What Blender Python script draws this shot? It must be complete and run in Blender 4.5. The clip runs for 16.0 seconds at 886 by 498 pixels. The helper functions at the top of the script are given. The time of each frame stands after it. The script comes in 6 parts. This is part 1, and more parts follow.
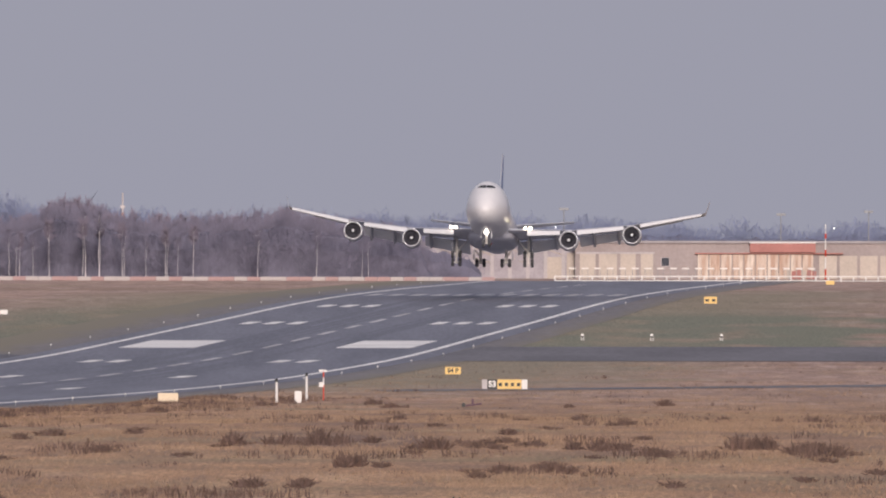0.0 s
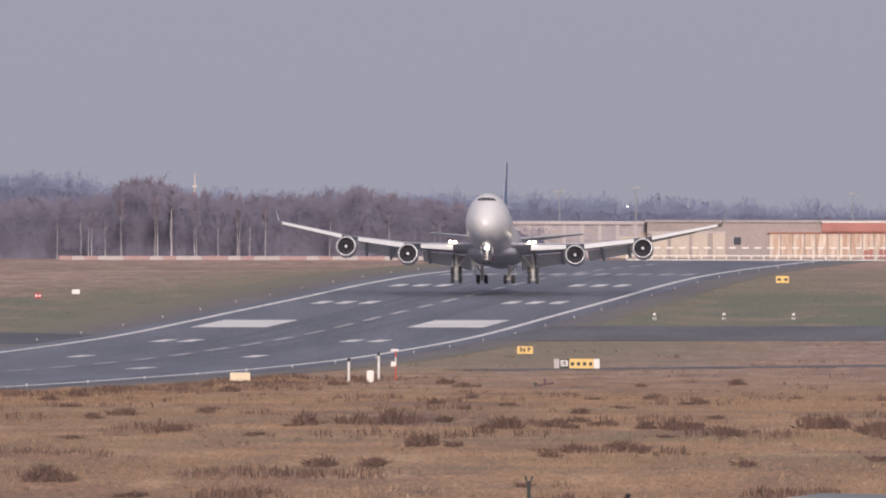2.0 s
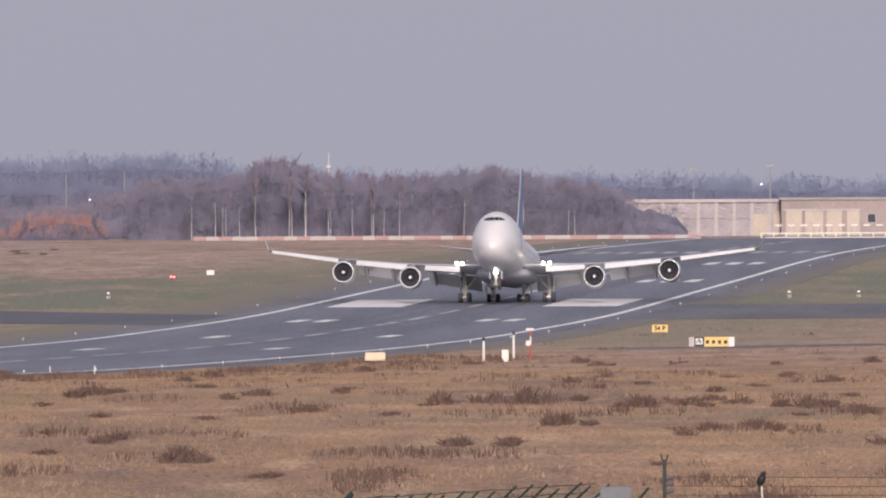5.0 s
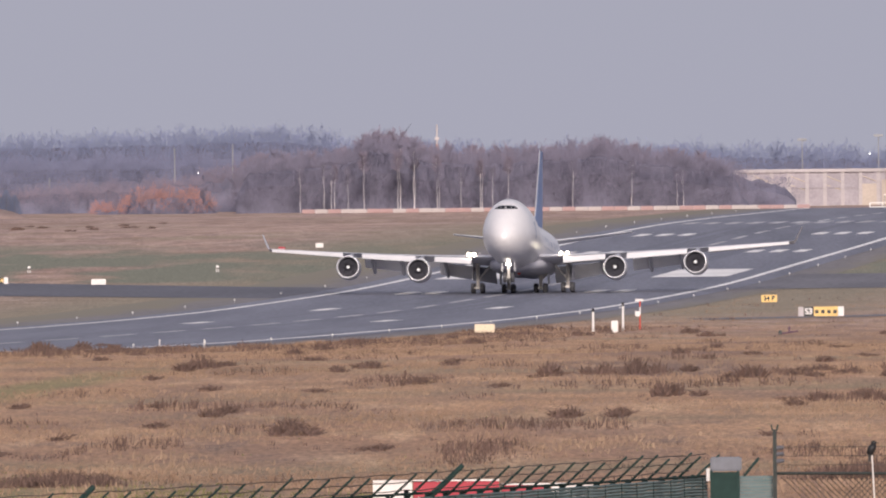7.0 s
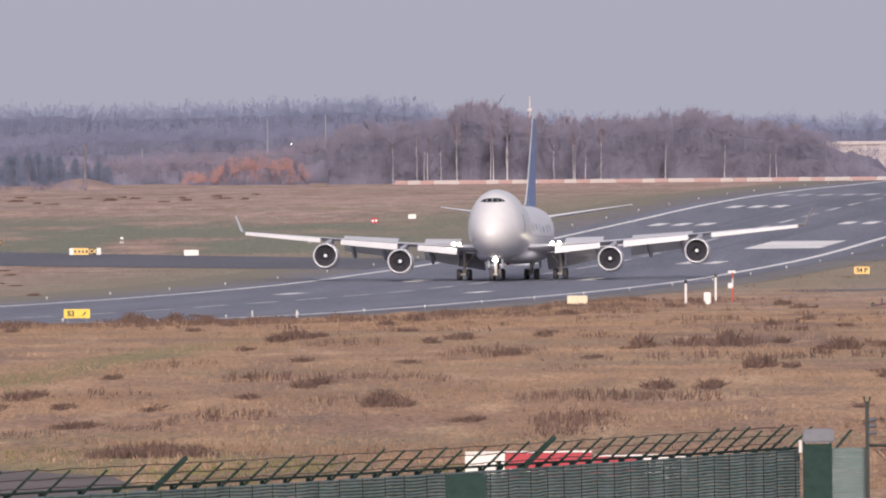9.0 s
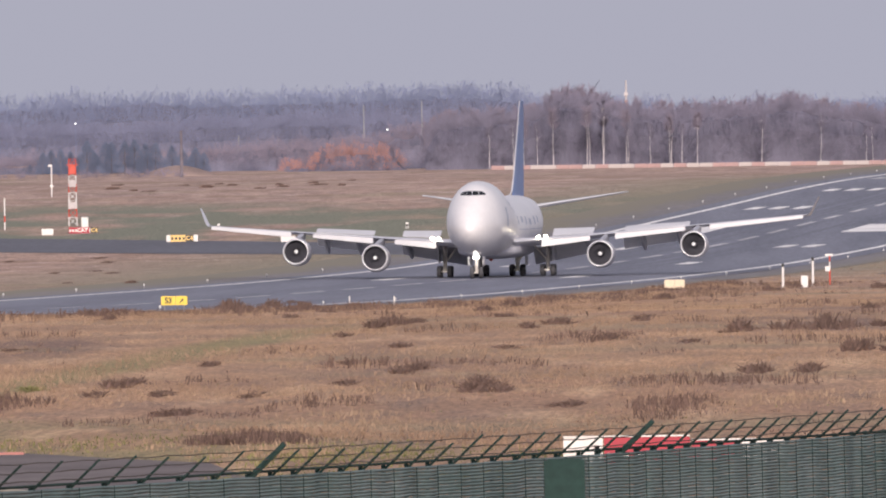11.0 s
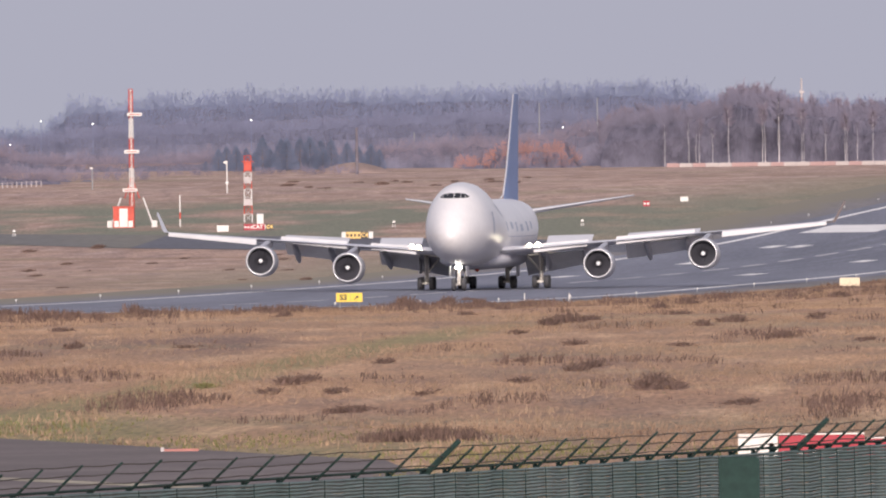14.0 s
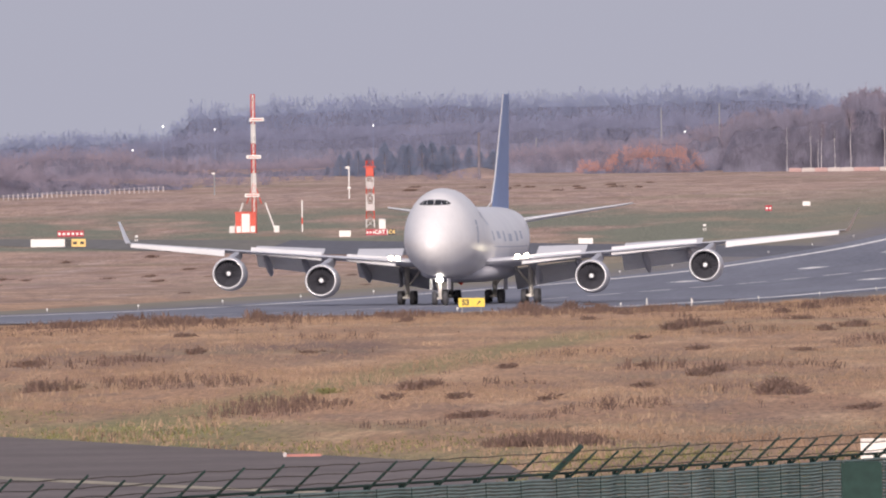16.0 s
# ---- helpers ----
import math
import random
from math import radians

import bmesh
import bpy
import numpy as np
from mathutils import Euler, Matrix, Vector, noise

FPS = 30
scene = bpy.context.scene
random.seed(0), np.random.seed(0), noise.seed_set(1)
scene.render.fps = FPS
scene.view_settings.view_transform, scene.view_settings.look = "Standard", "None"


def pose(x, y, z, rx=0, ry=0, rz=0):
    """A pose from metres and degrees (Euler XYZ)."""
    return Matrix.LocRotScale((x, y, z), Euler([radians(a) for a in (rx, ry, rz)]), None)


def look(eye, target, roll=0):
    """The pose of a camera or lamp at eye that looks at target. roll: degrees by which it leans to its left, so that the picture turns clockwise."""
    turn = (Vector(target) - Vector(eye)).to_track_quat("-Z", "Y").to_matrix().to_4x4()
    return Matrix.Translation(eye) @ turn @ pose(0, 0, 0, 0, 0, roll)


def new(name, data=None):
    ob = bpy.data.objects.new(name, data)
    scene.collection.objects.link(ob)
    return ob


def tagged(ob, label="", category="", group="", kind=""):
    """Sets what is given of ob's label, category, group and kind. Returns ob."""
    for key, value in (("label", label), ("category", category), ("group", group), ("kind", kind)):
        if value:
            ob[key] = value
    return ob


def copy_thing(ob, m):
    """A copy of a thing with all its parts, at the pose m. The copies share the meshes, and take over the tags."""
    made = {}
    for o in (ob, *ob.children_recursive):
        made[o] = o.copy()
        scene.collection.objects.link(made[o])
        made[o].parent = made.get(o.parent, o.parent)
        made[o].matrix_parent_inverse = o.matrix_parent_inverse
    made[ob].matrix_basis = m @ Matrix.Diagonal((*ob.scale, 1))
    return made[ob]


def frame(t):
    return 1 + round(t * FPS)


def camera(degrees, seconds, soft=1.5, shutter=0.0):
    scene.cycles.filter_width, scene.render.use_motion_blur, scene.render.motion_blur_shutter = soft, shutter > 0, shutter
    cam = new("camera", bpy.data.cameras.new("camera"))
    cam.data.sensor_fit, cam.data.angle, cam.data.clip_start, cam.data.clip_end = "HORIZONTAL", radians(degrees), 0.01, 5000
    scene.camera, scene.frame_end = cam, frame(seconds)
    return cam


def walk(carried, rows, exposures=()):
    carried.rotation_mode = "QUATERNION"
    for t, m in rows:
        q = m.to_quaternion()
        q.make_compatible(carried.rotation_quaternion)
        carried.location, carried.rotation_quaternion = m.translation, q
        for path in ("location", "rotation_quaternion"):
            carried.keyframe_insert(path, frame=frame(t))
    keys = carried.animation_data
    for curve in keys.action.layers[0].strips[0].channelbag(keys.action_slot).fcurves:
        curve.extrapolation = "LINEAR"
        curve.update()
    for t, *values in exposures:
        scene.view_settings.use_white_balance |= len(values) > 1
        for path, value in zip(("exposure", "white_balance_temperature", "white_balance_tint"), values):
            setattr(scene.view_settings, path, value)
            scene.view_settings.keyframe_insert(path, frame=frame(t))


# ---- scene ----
# A wide-body freighter lands on a runway that sags and rises; the camera stands on a bank and pans with a long lens.
FOCAL = 31000.0          # focal length in picture units
HORIZON = 380.0
EYE = Vector((0.0, 0.0, 18.6))
cam = camera(2 * math.degrees(math.atan(784 / FOCAL)), 16.0, soft=2.05)

# seconds, pan to the right, tilt down (both in picture units), roll in degrees
PAN = [
    (0.0, 0.0, 0.0, 0.095), (0.5, -24.4, 18.3, 0.054), (1.0, -47.2, 13.8, 0.157), (1.5, -80.5, 7.8, 0.094),
    (2.0, -127.4, 36.6, 0.068), (2.5, -150.4, 42.4, -0.039), (3.0, -184.4, 58.8, -0.136), (3.5, -230.4, 70.5, -0.14),
    (4.0, -280.1, 68.0, -0.18), (6.5, -507.8, 103.8, -0.441), (7.0, -558.4, 121.9, -0.598), (7.5, -607.3, 138.2, -0.697),
    (8.0, -657.8, 135.5, -0.56), (8.5, -709.2, 154.7, -0.49), (11.0, -895.1, 195.5, -0.846), (11.5, -944.2, 211.2, -0.969),
    (12.0, -991.5, 197.8, -0.777), (12.5, -1026.6, 191.2, -0.688), (13.0, -1071.3, 193.4, -0.68), (13.5, -1136.9, 201.2, -0.642),
    (14.0, -1205.5, 196.2, -0.726), (14.5, -1280.1, 195.9, -0.625), (15.0, -1330.7, 180.0, -0.785), (15.5, -1368.9, 168.3, -0.803),
    (16.0, -1422.0, 184.6, -0.8)]


def aim(u, v):
    return EYE + Vector((u / FOCAL, 1.0, -(441 + v - HORIZON) / FOCAL)) * 1000


walk(cam, [(t, look(EYE, aim(u, v), r)) for t, u, v, r in PAN],
     exposures=[(0.0, 0.36), (4.0, 0.49), (8.0, 0.64), (12.0, 0.70), (16.0, 0.72)])

# ---- world and sun ----
SUN_ELEV, SUN_AZ = 18.0, 177.0     # azimuth clockwise from +y
world = bpy.data.worlds.new("world")
scene.world = world
world.use_nodes = True
wn, wl = world.node_tree.nodes, world.node_tree.links
sky = wn.new("ShaderNodeTexSky")
sky.sky_type, sky.sun_disc = "NISHITA", False
sky.sun_elevation, sky.sun_rotation = radians(SUN_ELEV), radians(SUN_AZ)
sky.dust_density = 4.0
scaled = wn.new("ShaderNodeMix")
scaled.data_type, scaled.blend_type = "RGBA", "MULTIPLY"
scaled.inputs[0].default_value = 1.0
scaled.inputs[7].default_value = (0.06, 0.06, 0.06, 1)
overcast = wn.new("ShaderNodeMix")
overcast.data_type = "RGBA"
overcast.inputs[0].default_value = 0.88
overcast.inputs[7].default_value = (0.290, 0.290, 0.355, 1)
wl.new(sky.outputs[0], scaled.inputs[6])
wl.new(scaled.outputs[2], overcast.inputs[6])
wl.new(overcast.outputs[2], wn["Background"].inputs[0])
wn["Background"].inputs[1].default_value = 1.0

lamp = bpy.data.lights.new("sun", "SUN")
lamp.energy, lamp.angle, lamp.color = 2.4, radians(9), (1.0, 0.87, 0.80)
sun = new("sun", lamp)
az, el = radians(SUN_AZ), radians(SUN_ELEV)
sun_from = Vector((math.sin(az) * math.cos(el), math.cos(az) * math.cos(el), math.sin(el)))
sun.matrix_world = look(sun_from * 500, (0, 0, 0))

# ---- terrain profile and helpers of place ----
PROFILE_Y = [-400, 0, 190, 260, 420, 560, 700, 900, 1004, 1100, 1225, 1405, 1512, 1600, 1767, 1850, 1976, 2120, 2200, 2285, 2390, 2480, 2590, 2700, 2830, 3070, 3400, 5000]
PROFILE_Z = [17, 16.8, 11.4, 11.2, 7.6, 6.5, 6.8, 7.0, 6.55, 5.55, 4.25, 2.45, 1.6, 1.1, 0.4, 0.12, -0.05, 0.4, 0.85, 1.75, 2.85, 3.75, 5.0, 5.9, 6.4, 6.85, 6.9, 7.0]


def smooth_profile(y):
    return float(np.mean([np.interp(y + d, PROFILE_Y, PROFILE_Z) for d in (-40, -20, 0, 20, 40)]))


GRID_Y = np.arange(-300, 4990, 10.0)
GRID_Z = np.array([smooth_profile(y) for y in GRID_Y])


def gz(y):
    """Height of the ground, straight between rows ten metres apart."""
    return float(np.interp(y, GRID_Y, GRID_Z))


def axis(y):
    """The runway's centre line."""
    return -0.67 - 0.0647 * (2593 - y)


def place(u, y):
    """The x at the depth y of a bearing u."""
    return (u - 784) * y / FOCAL


def height(v, y):
    return EYE.z - (v - HORIZON) * y / FOCAL


def on_ground(u, v):
    """Where a sight line first meets the ground: x, y, z."""
    s = (v - HORIZON) / FOCAL
    for y in np.arange(440, 4900, 2.0):
        if EYE.z - s * y <= gz(y):
            return place(u, y), float(y), gz(y)
    return place(u, 4000), 4000.0, gz(4000)


# ---- materials ----
def mat(name, base, rough=0.7, metal=0.0, var=0.12, scale=1.0, bump=0.0, second=None, fine=12.0, emit=0.0, stretch=(1, 1, 1), island=0.0, coat=0.0, leafy=False):
    """A surface with variation at two scales; second is the colour that the large stains tend to."""
    m = bpy.data.materials.new(name)
    m.use_nodes = True
    n, l = m.node_tree.nodes, m.node_tree.links
    b = n["Principled BSDF"]
    b.inputs["Roughness"].default_value = rough
    b.inputs["Metallic"].default_value = metal
    b.inputs["Coat Weight"].default_value = coat
    co = n.new("ShaderNodeTexCoord")
    mp = n.new("ShaderNodeMapping")
    mp.inputs["Scale"].default_value = stretch
    l.new(co.outputs["Object"], mp.inputs[0])
    big, small = n.new("ShaderNodeTexNoise"), n.new("ShaderNodeTexNoise")
    big.inputs["Scale"].default_value, big.inputs["Detail"].default_value = scale, 4
    small.inputs["Scale"].default_value, small.inputs["Detail"].default_value = scale * fine, 6
    for t in (big, small):
        l.new(mp.outputs[0], t.inputs["Vector"])
    rm = n.new("ShaderNodeMapRange")
    rm.inputs[1].default_value, rm.inputs[2].default_value = 0.35, 0.65
    l.new(big.outputs[0], rm.inputs[0])
    mx = n.new("ShaderNodeMix")
    mx.data_type = "RGBA"
    sec = second or [c * (1 - 2 * var) for c in base]
    mx.inputs[6].default_value, mx.inputs[7].default_value = (*base, 1), (*sec, 1)
    l.new(rm.outputs[0], mx.inputs[0])
    hs = n.new("ShaderNodeHueSaturation")
    vr = n.new("ShaderNodeMapRange")
    vr.inputs[1].default_value, vr.inputs[2].default_value = 0.3, 0.7
    vr.inputs[3].default_value, vr.inputs[4].default_value = 1 - var, 1 + var
    l.new(small.outputs[0], vr.inputs[0])
    value = vr.outputs[0]
    if island:
        g = n.new("ShaderNodeNewGeometry")
        ir = n.new("ShaderNodeMapRange")
        ir.inputs[3].default_value, ir.inputs[4].default_value = 1 - island, 1 + island
        l.new(g.outputs["Random Per Island"], ir.inputs[0])
        mu = n.new("ShaderNodeMath")
        mu.operation = "MULTIPLY"
        l.new(value, mu.inputs[0]), l.new(ir.outputs[0], mu.inputs[1])
        value = mu.outputs[0]
    l.new(value, hs.inputs["Value"])
    l.new(mx.outputs[2], hs.inputs["Color"])
    l.new(hs.outputs[0], b.inputs["Base Color"])
    if bump:
        bp = n.new("ShaderNodeBump")
        bp.inputs["Strength"].default_value, bp.inputs["Distance"].default_value = 0.6, bump
        l.new(small.outputs[0], bp.inputs["Height"])
        l.new(bp.outputs[0], b.inputs["Normal"])
    if leafy:
        # a crown of twigs scatters light as one soft mass
        cv = n.new("ShaderNodeCombineXYZ")
        cv.inputs[0].default_value, cv.inputs[1].default_value, cv.inputs[2].default_value = 0.1, -0.75, 0.65
        l.new(cv.outputs[0], b.inputs["Normal"])
        b.inputs["Specular IOR Level"].default_value = 0.1
    if emit:
        b.inputs["Emission Color"].default_value = (*base, 1)
        b.inputs["Emission Strength"].default_value = emit
    return m


M = {}


def use(name, *a, **k):
    if name not in M:
        M[name] = mat(name, *a, **k)
    return M[name]


PAINT = use("aircraft_white_paint", (0.80, 0.78, 0.78), 0.42, var=0.03, scale=0.25, second=(0.72, 0.70, 0.71), coat=0.7)
PAINT.node_tree.nodes["Principled BSDF"].inputs["Coat Roughness"].default_value = 0.30
BELLY = use("aircraft_grey_paint", (0.60, 0.60, 0.66), 0.4, var=0.05, scale=0.3)
WINGTOP = use("wing_grey_paint", (0.60, 0.60, 0.65), 0.4, var=0.06, scale=0.3)
BAREEDGE = use("bright_wing_edge", (0.80, 0.79, 0.80), 0.35, var=0.03, scale=0.5)
BLUE = use("tail_blue_paint", (0.18, 0.25, 0.46), 0.5, var=0.06, scale=0.2, second=(0.20, 0.28, 0.50))
LIP = use("engine_lip_metal", (0.62, 0.62, 0.65), 0.35, 0.5, var=0.04)
NACELLE = use("nacelle_grey_paint", (0.46, 0.46, 0.50), 0.4, var=0.05)
DARK = use("dark_cavity", (0.12, 0.12, 0.140), 0.6, var=0.1)
FAN = use("fan_blade_metal", (0.085, 0.085, 0.105), 0.6, 0.1, var=0.1)
SPINNER = use("spinner_white", (0.8, 0.8, 0.82), 0.4, var=0.03)
RUBBER = use("tyre_rubber", (0.075, 0.075, 0.084), 0.8, var=0.15)
STEEL = use("gear_steel", (0.84, 0.80, 0.75), 0.5, 0.0, var=0.08)
GLASS = use("cockpit_glass", (0.012, 0.012, 0.015), 0.08, var=0.05)
LIGHT = use("landing_light_glow", (1.0, 0.84, 0.58), 0.3, var=0.0, emit=20.0)
LIGHT_COOL = use("nose_light_glow", (1.0, 0.94, 0.84), 0.3, var=0.0, emit=9.0)
INK = use("grey_lettering", (0.52, 0.55, 0.63), 0.5, var=0.08)
ASPHALT = use("runway_asphalt", (0.205, 0.210, 0.256), 0.75, var=0.12, scale=0.05, second=(0.150, 0.155, 0.194), fine=14, stretch=(3.0, 0.12, 1))
TAXI = use("taxiway_asphalt", (0.180, 0.172, 0.190), 0.8, var=0.2, scale=0.06, second=(0.132, 0.126, 0.142), fine=20, stretch=(1, 0.25, 1))
MARK = use("runway_white_paint", (0.93, 0.90, 0.87), 0.7, var=0.08, scale=0.06, fine=14)
MARKWORN = use("worn_white_paint", (0.66, 0.64, 0.65), 0.75, var=0.22, scale=0.06, fine=14)
YELLOWLINE = use("yellow_line_paint", (0.44, 0.38, 0.27), 0.7, var=0.2, scale=0.2)
SPOIL = use("spoiler_grey_paint", (0.60, 0.60, 0.63), 0.4, var=0.04, scale=0.4)
APRON = use("apron_brown_asphalt", (0.170, 0.138, 0.130), 0.85, var=0.16, scale=0.12, second=(0.122, 0.097, 0.092), fine=20)
PALEPOST = use("weathered_pale_paint", (0.55, 0.50, 0.50), 0.7, var=0.1)
TAXI_DARK = use("dark_taxiway_asphalt", (0.128, 0.128, 0.152), 0.8, var=0.18, scale=0.06, second=(0.106, 0.106, 0.127), fine=20, stretch=(1, 0.25, 1))
OVERGROWN = use("overgrown_asphalt", (0.150, 0.145, 0.146), 0.9, var=0.14, scale=0.03, second=(0.185, 0.170, 0.146), fine=20, stretch=(1, 0.2, 1))
# sign yellow with distance haze mixed in; the S3 sign has the clear one
SIGN_HAZED = use("hazed_sign_yellow", (0.80, 0.53, 0.17), 0.45, var=0.06)
SIGN_BRIGHT = use("bright_sign_yellow", (0.84, 0.60, 0.06), 0.45, var=0.05)
SIGN_K = use("sign_black", (0.02, 0.02, 0.022), 0.5, var=0.1)
SIGN_R = use("sign_red", (0.38, 0.013, 0.035), 0.5, var=0.06)
SIGN_W = use("sign_white", (0.78, 0.75, 0.72), 0.5, var=0.05)
CREAM = use("cream_board", (0.80, 0.66, 0.48), 0.6, var=0.06)
RED = use("tower_red_paint", (0.60, 0.07, 0.04), 0.5, var=0.1)
WHITE = use("white_paint", (0.76, 0.74, 0.72), 0.5, var=0.06)
GREYMET = use("galvanised_metal", (0.30, 0.31, 0.33), 0.6, 0.1, var=0.1)
BARRIER_R = use("barrier_faded_red", (0.48, 0.32, 0.31), 0.7, var=0.15, scale=0.4)
BARRIER_W = use("barrier_dirty_white", (0.54, 0.48, 0.47), 0.7, var=0.12, scale=0.4)
FENCE_G = use("fence_green_coating", (0.020, 0.052, 0.046), 0.9, var=0.15, scale=0.8)
NET_G = use("green_screen_net", (0.118, 0.176, 0.178), 0.8, var=0.12, scale=0.6, second=(0.158, 0.210, 0.216), fine=8, stretch=(1, 1, 4))
WIRE = use("rusty_wire", (0.10, 0.085, 0.075), 0.7, 0.3, var=0.2)
BARE_EARTH = use("bare_earth", (0.30, 0.225, 0.205), 0.95, var=0.12, scale=0.4)
DARK_STEEL = use("dark_steel", (0.030, 0.040, 0.038), 0.7, var=0.15)
CAPMETAL = use("dull_cap_metal", (0.17, 0.18, 0.21), 0.6, 0.1, var=0.1)
BIRD = use("black_feathers", (0.012, 0.012, 0.014), 0.6, var=0.1)
TRUNK = use("dark_bark", (0.215, 0.190, 0.222), 0.9, var=0.2, scale=0.6)
BIRCH = use("birch_bark", (0.86, 0.82, 0.82), 0.8, var=0.12, scale=0.8)
# winter twig colours: the pale bluish haze of distance is mixed in
TWIG = use("winter_twigs", (0.244, 0.226, 0.302), 0.9, var=0.12, scale=0.16, second=(0.184, 0.174, 0.234), island=0.04, stretch=(1, 1, 0.3), leafy=True)
TWIG_RED = use("reddish_winter_twigs", (0.256, 0.222, 0.284), 0.9, var=0.08, scale=0.1, island=0.04, leafy=True)
# farther woods take more of that haze blue in their base colour
HAZED_FAR = use("hazed_far_blue", (0.226, 0.254, 0.380), 0.95, var=0.06, scale=0.16, second=(0.190, 0.215, 0.330), island=0.05, stretch=(1, 1, 0.4), leafy=True)
HAZED_MID = use("hazed_winter_twigs", (0.220, 0.230, 0.334), 0.95, var=0.07, scale=0.16, second=(0.178, 0.186, 0.276), island=0.06, stretch=(1, 1, 0.4), leafy=True)
TWIG_BROWN = use("brown_thicket_twigs", (0.276, 0.230, 0.282), 0.95, var=0.07, scale=0.16, second=(0.220, 0.198, 0.262), island=0.06, stretch=(1, 1, 0.4), leafy=True)
# backing behind the crowns: a darker tone painted as the shade between them
WOOD_SHADE = use("shade_inside_the_wood", (0.196, 0.190, 0.256), 0.95, var=0.12, scale=0.4, stretch=(1, 1, 0.15))
RUSSET = use("russet_leaves", (0.52, 0.255, 0.215), 0.9, var=0.12, scale=0.16, second=(0.270, 0.190, 0.205), island=0.08, stretch=(1, 1, 0.4), leafy=True)
# needles lifted to a pale blue for the same haze
EVERGREEN = use("hazed_blue_needles", (0.182, 0.214, 0.318), 0.9, var=0.10, scale=0.1, island=0.05, leafy=True)
STRAW = use("dry_straw", (0.350, 0.238, 0.164), 0.95, var=0.15, scale=0.05, second=(0.268, 0.178, 0.122), island=0.30, leafy=True)
HEATH = use("dark_heath_twigs", (0.158, 0.102, 0.084), 0.95, var=0.2, scale=0.3, island=0.3)
GREENTUFT = use("green_grass_blades", (0.20, 0.19, 0.075), 0.95, var=0.2, scale=0.1, island=0.25)
CONCRETE = use("warehouse_beige_wall", (0.375, 0.320, 0.312), 0.85, var=0.08, scale=0.12)
PANEL = use("pale_door_panel", (0.53, 0.46, 0.40), 0.7, var=0.07, scale=0.2)
RUSTY = use("rust_streaked_door", (0.66, 0.57, 0.49), 0.75, var=0.14, scale=0.55, second=(0.47, 0.32, 0.245), fine=6, stretch=(2.2, 1, 0.25))
ROOFGREY = use("roof_grey", (0.38, 0.35, 0.36), 0.8, var=0.08, scale=0.1)
FRAMEGREY = use("concrete_frame_grey", (0.50, 0.46, 0.47), 0.85, var=0.08, scale=0.2)
BAYGREY = use("bay_infill_grey", (0.42, 0.385, 0.42), 0.85, var=0.1, scale=0.25)
# red paled in its base colour for the haze before the warehouse
PALE_RED = use("pale_red_cladding", (0.46, 0.20, 0.175), 0.7, var=0.1, scale=0.2)
WINDOWDARK = use("dark_window", (0.05, 0.055, 0.075), 0.2, var=0.1)


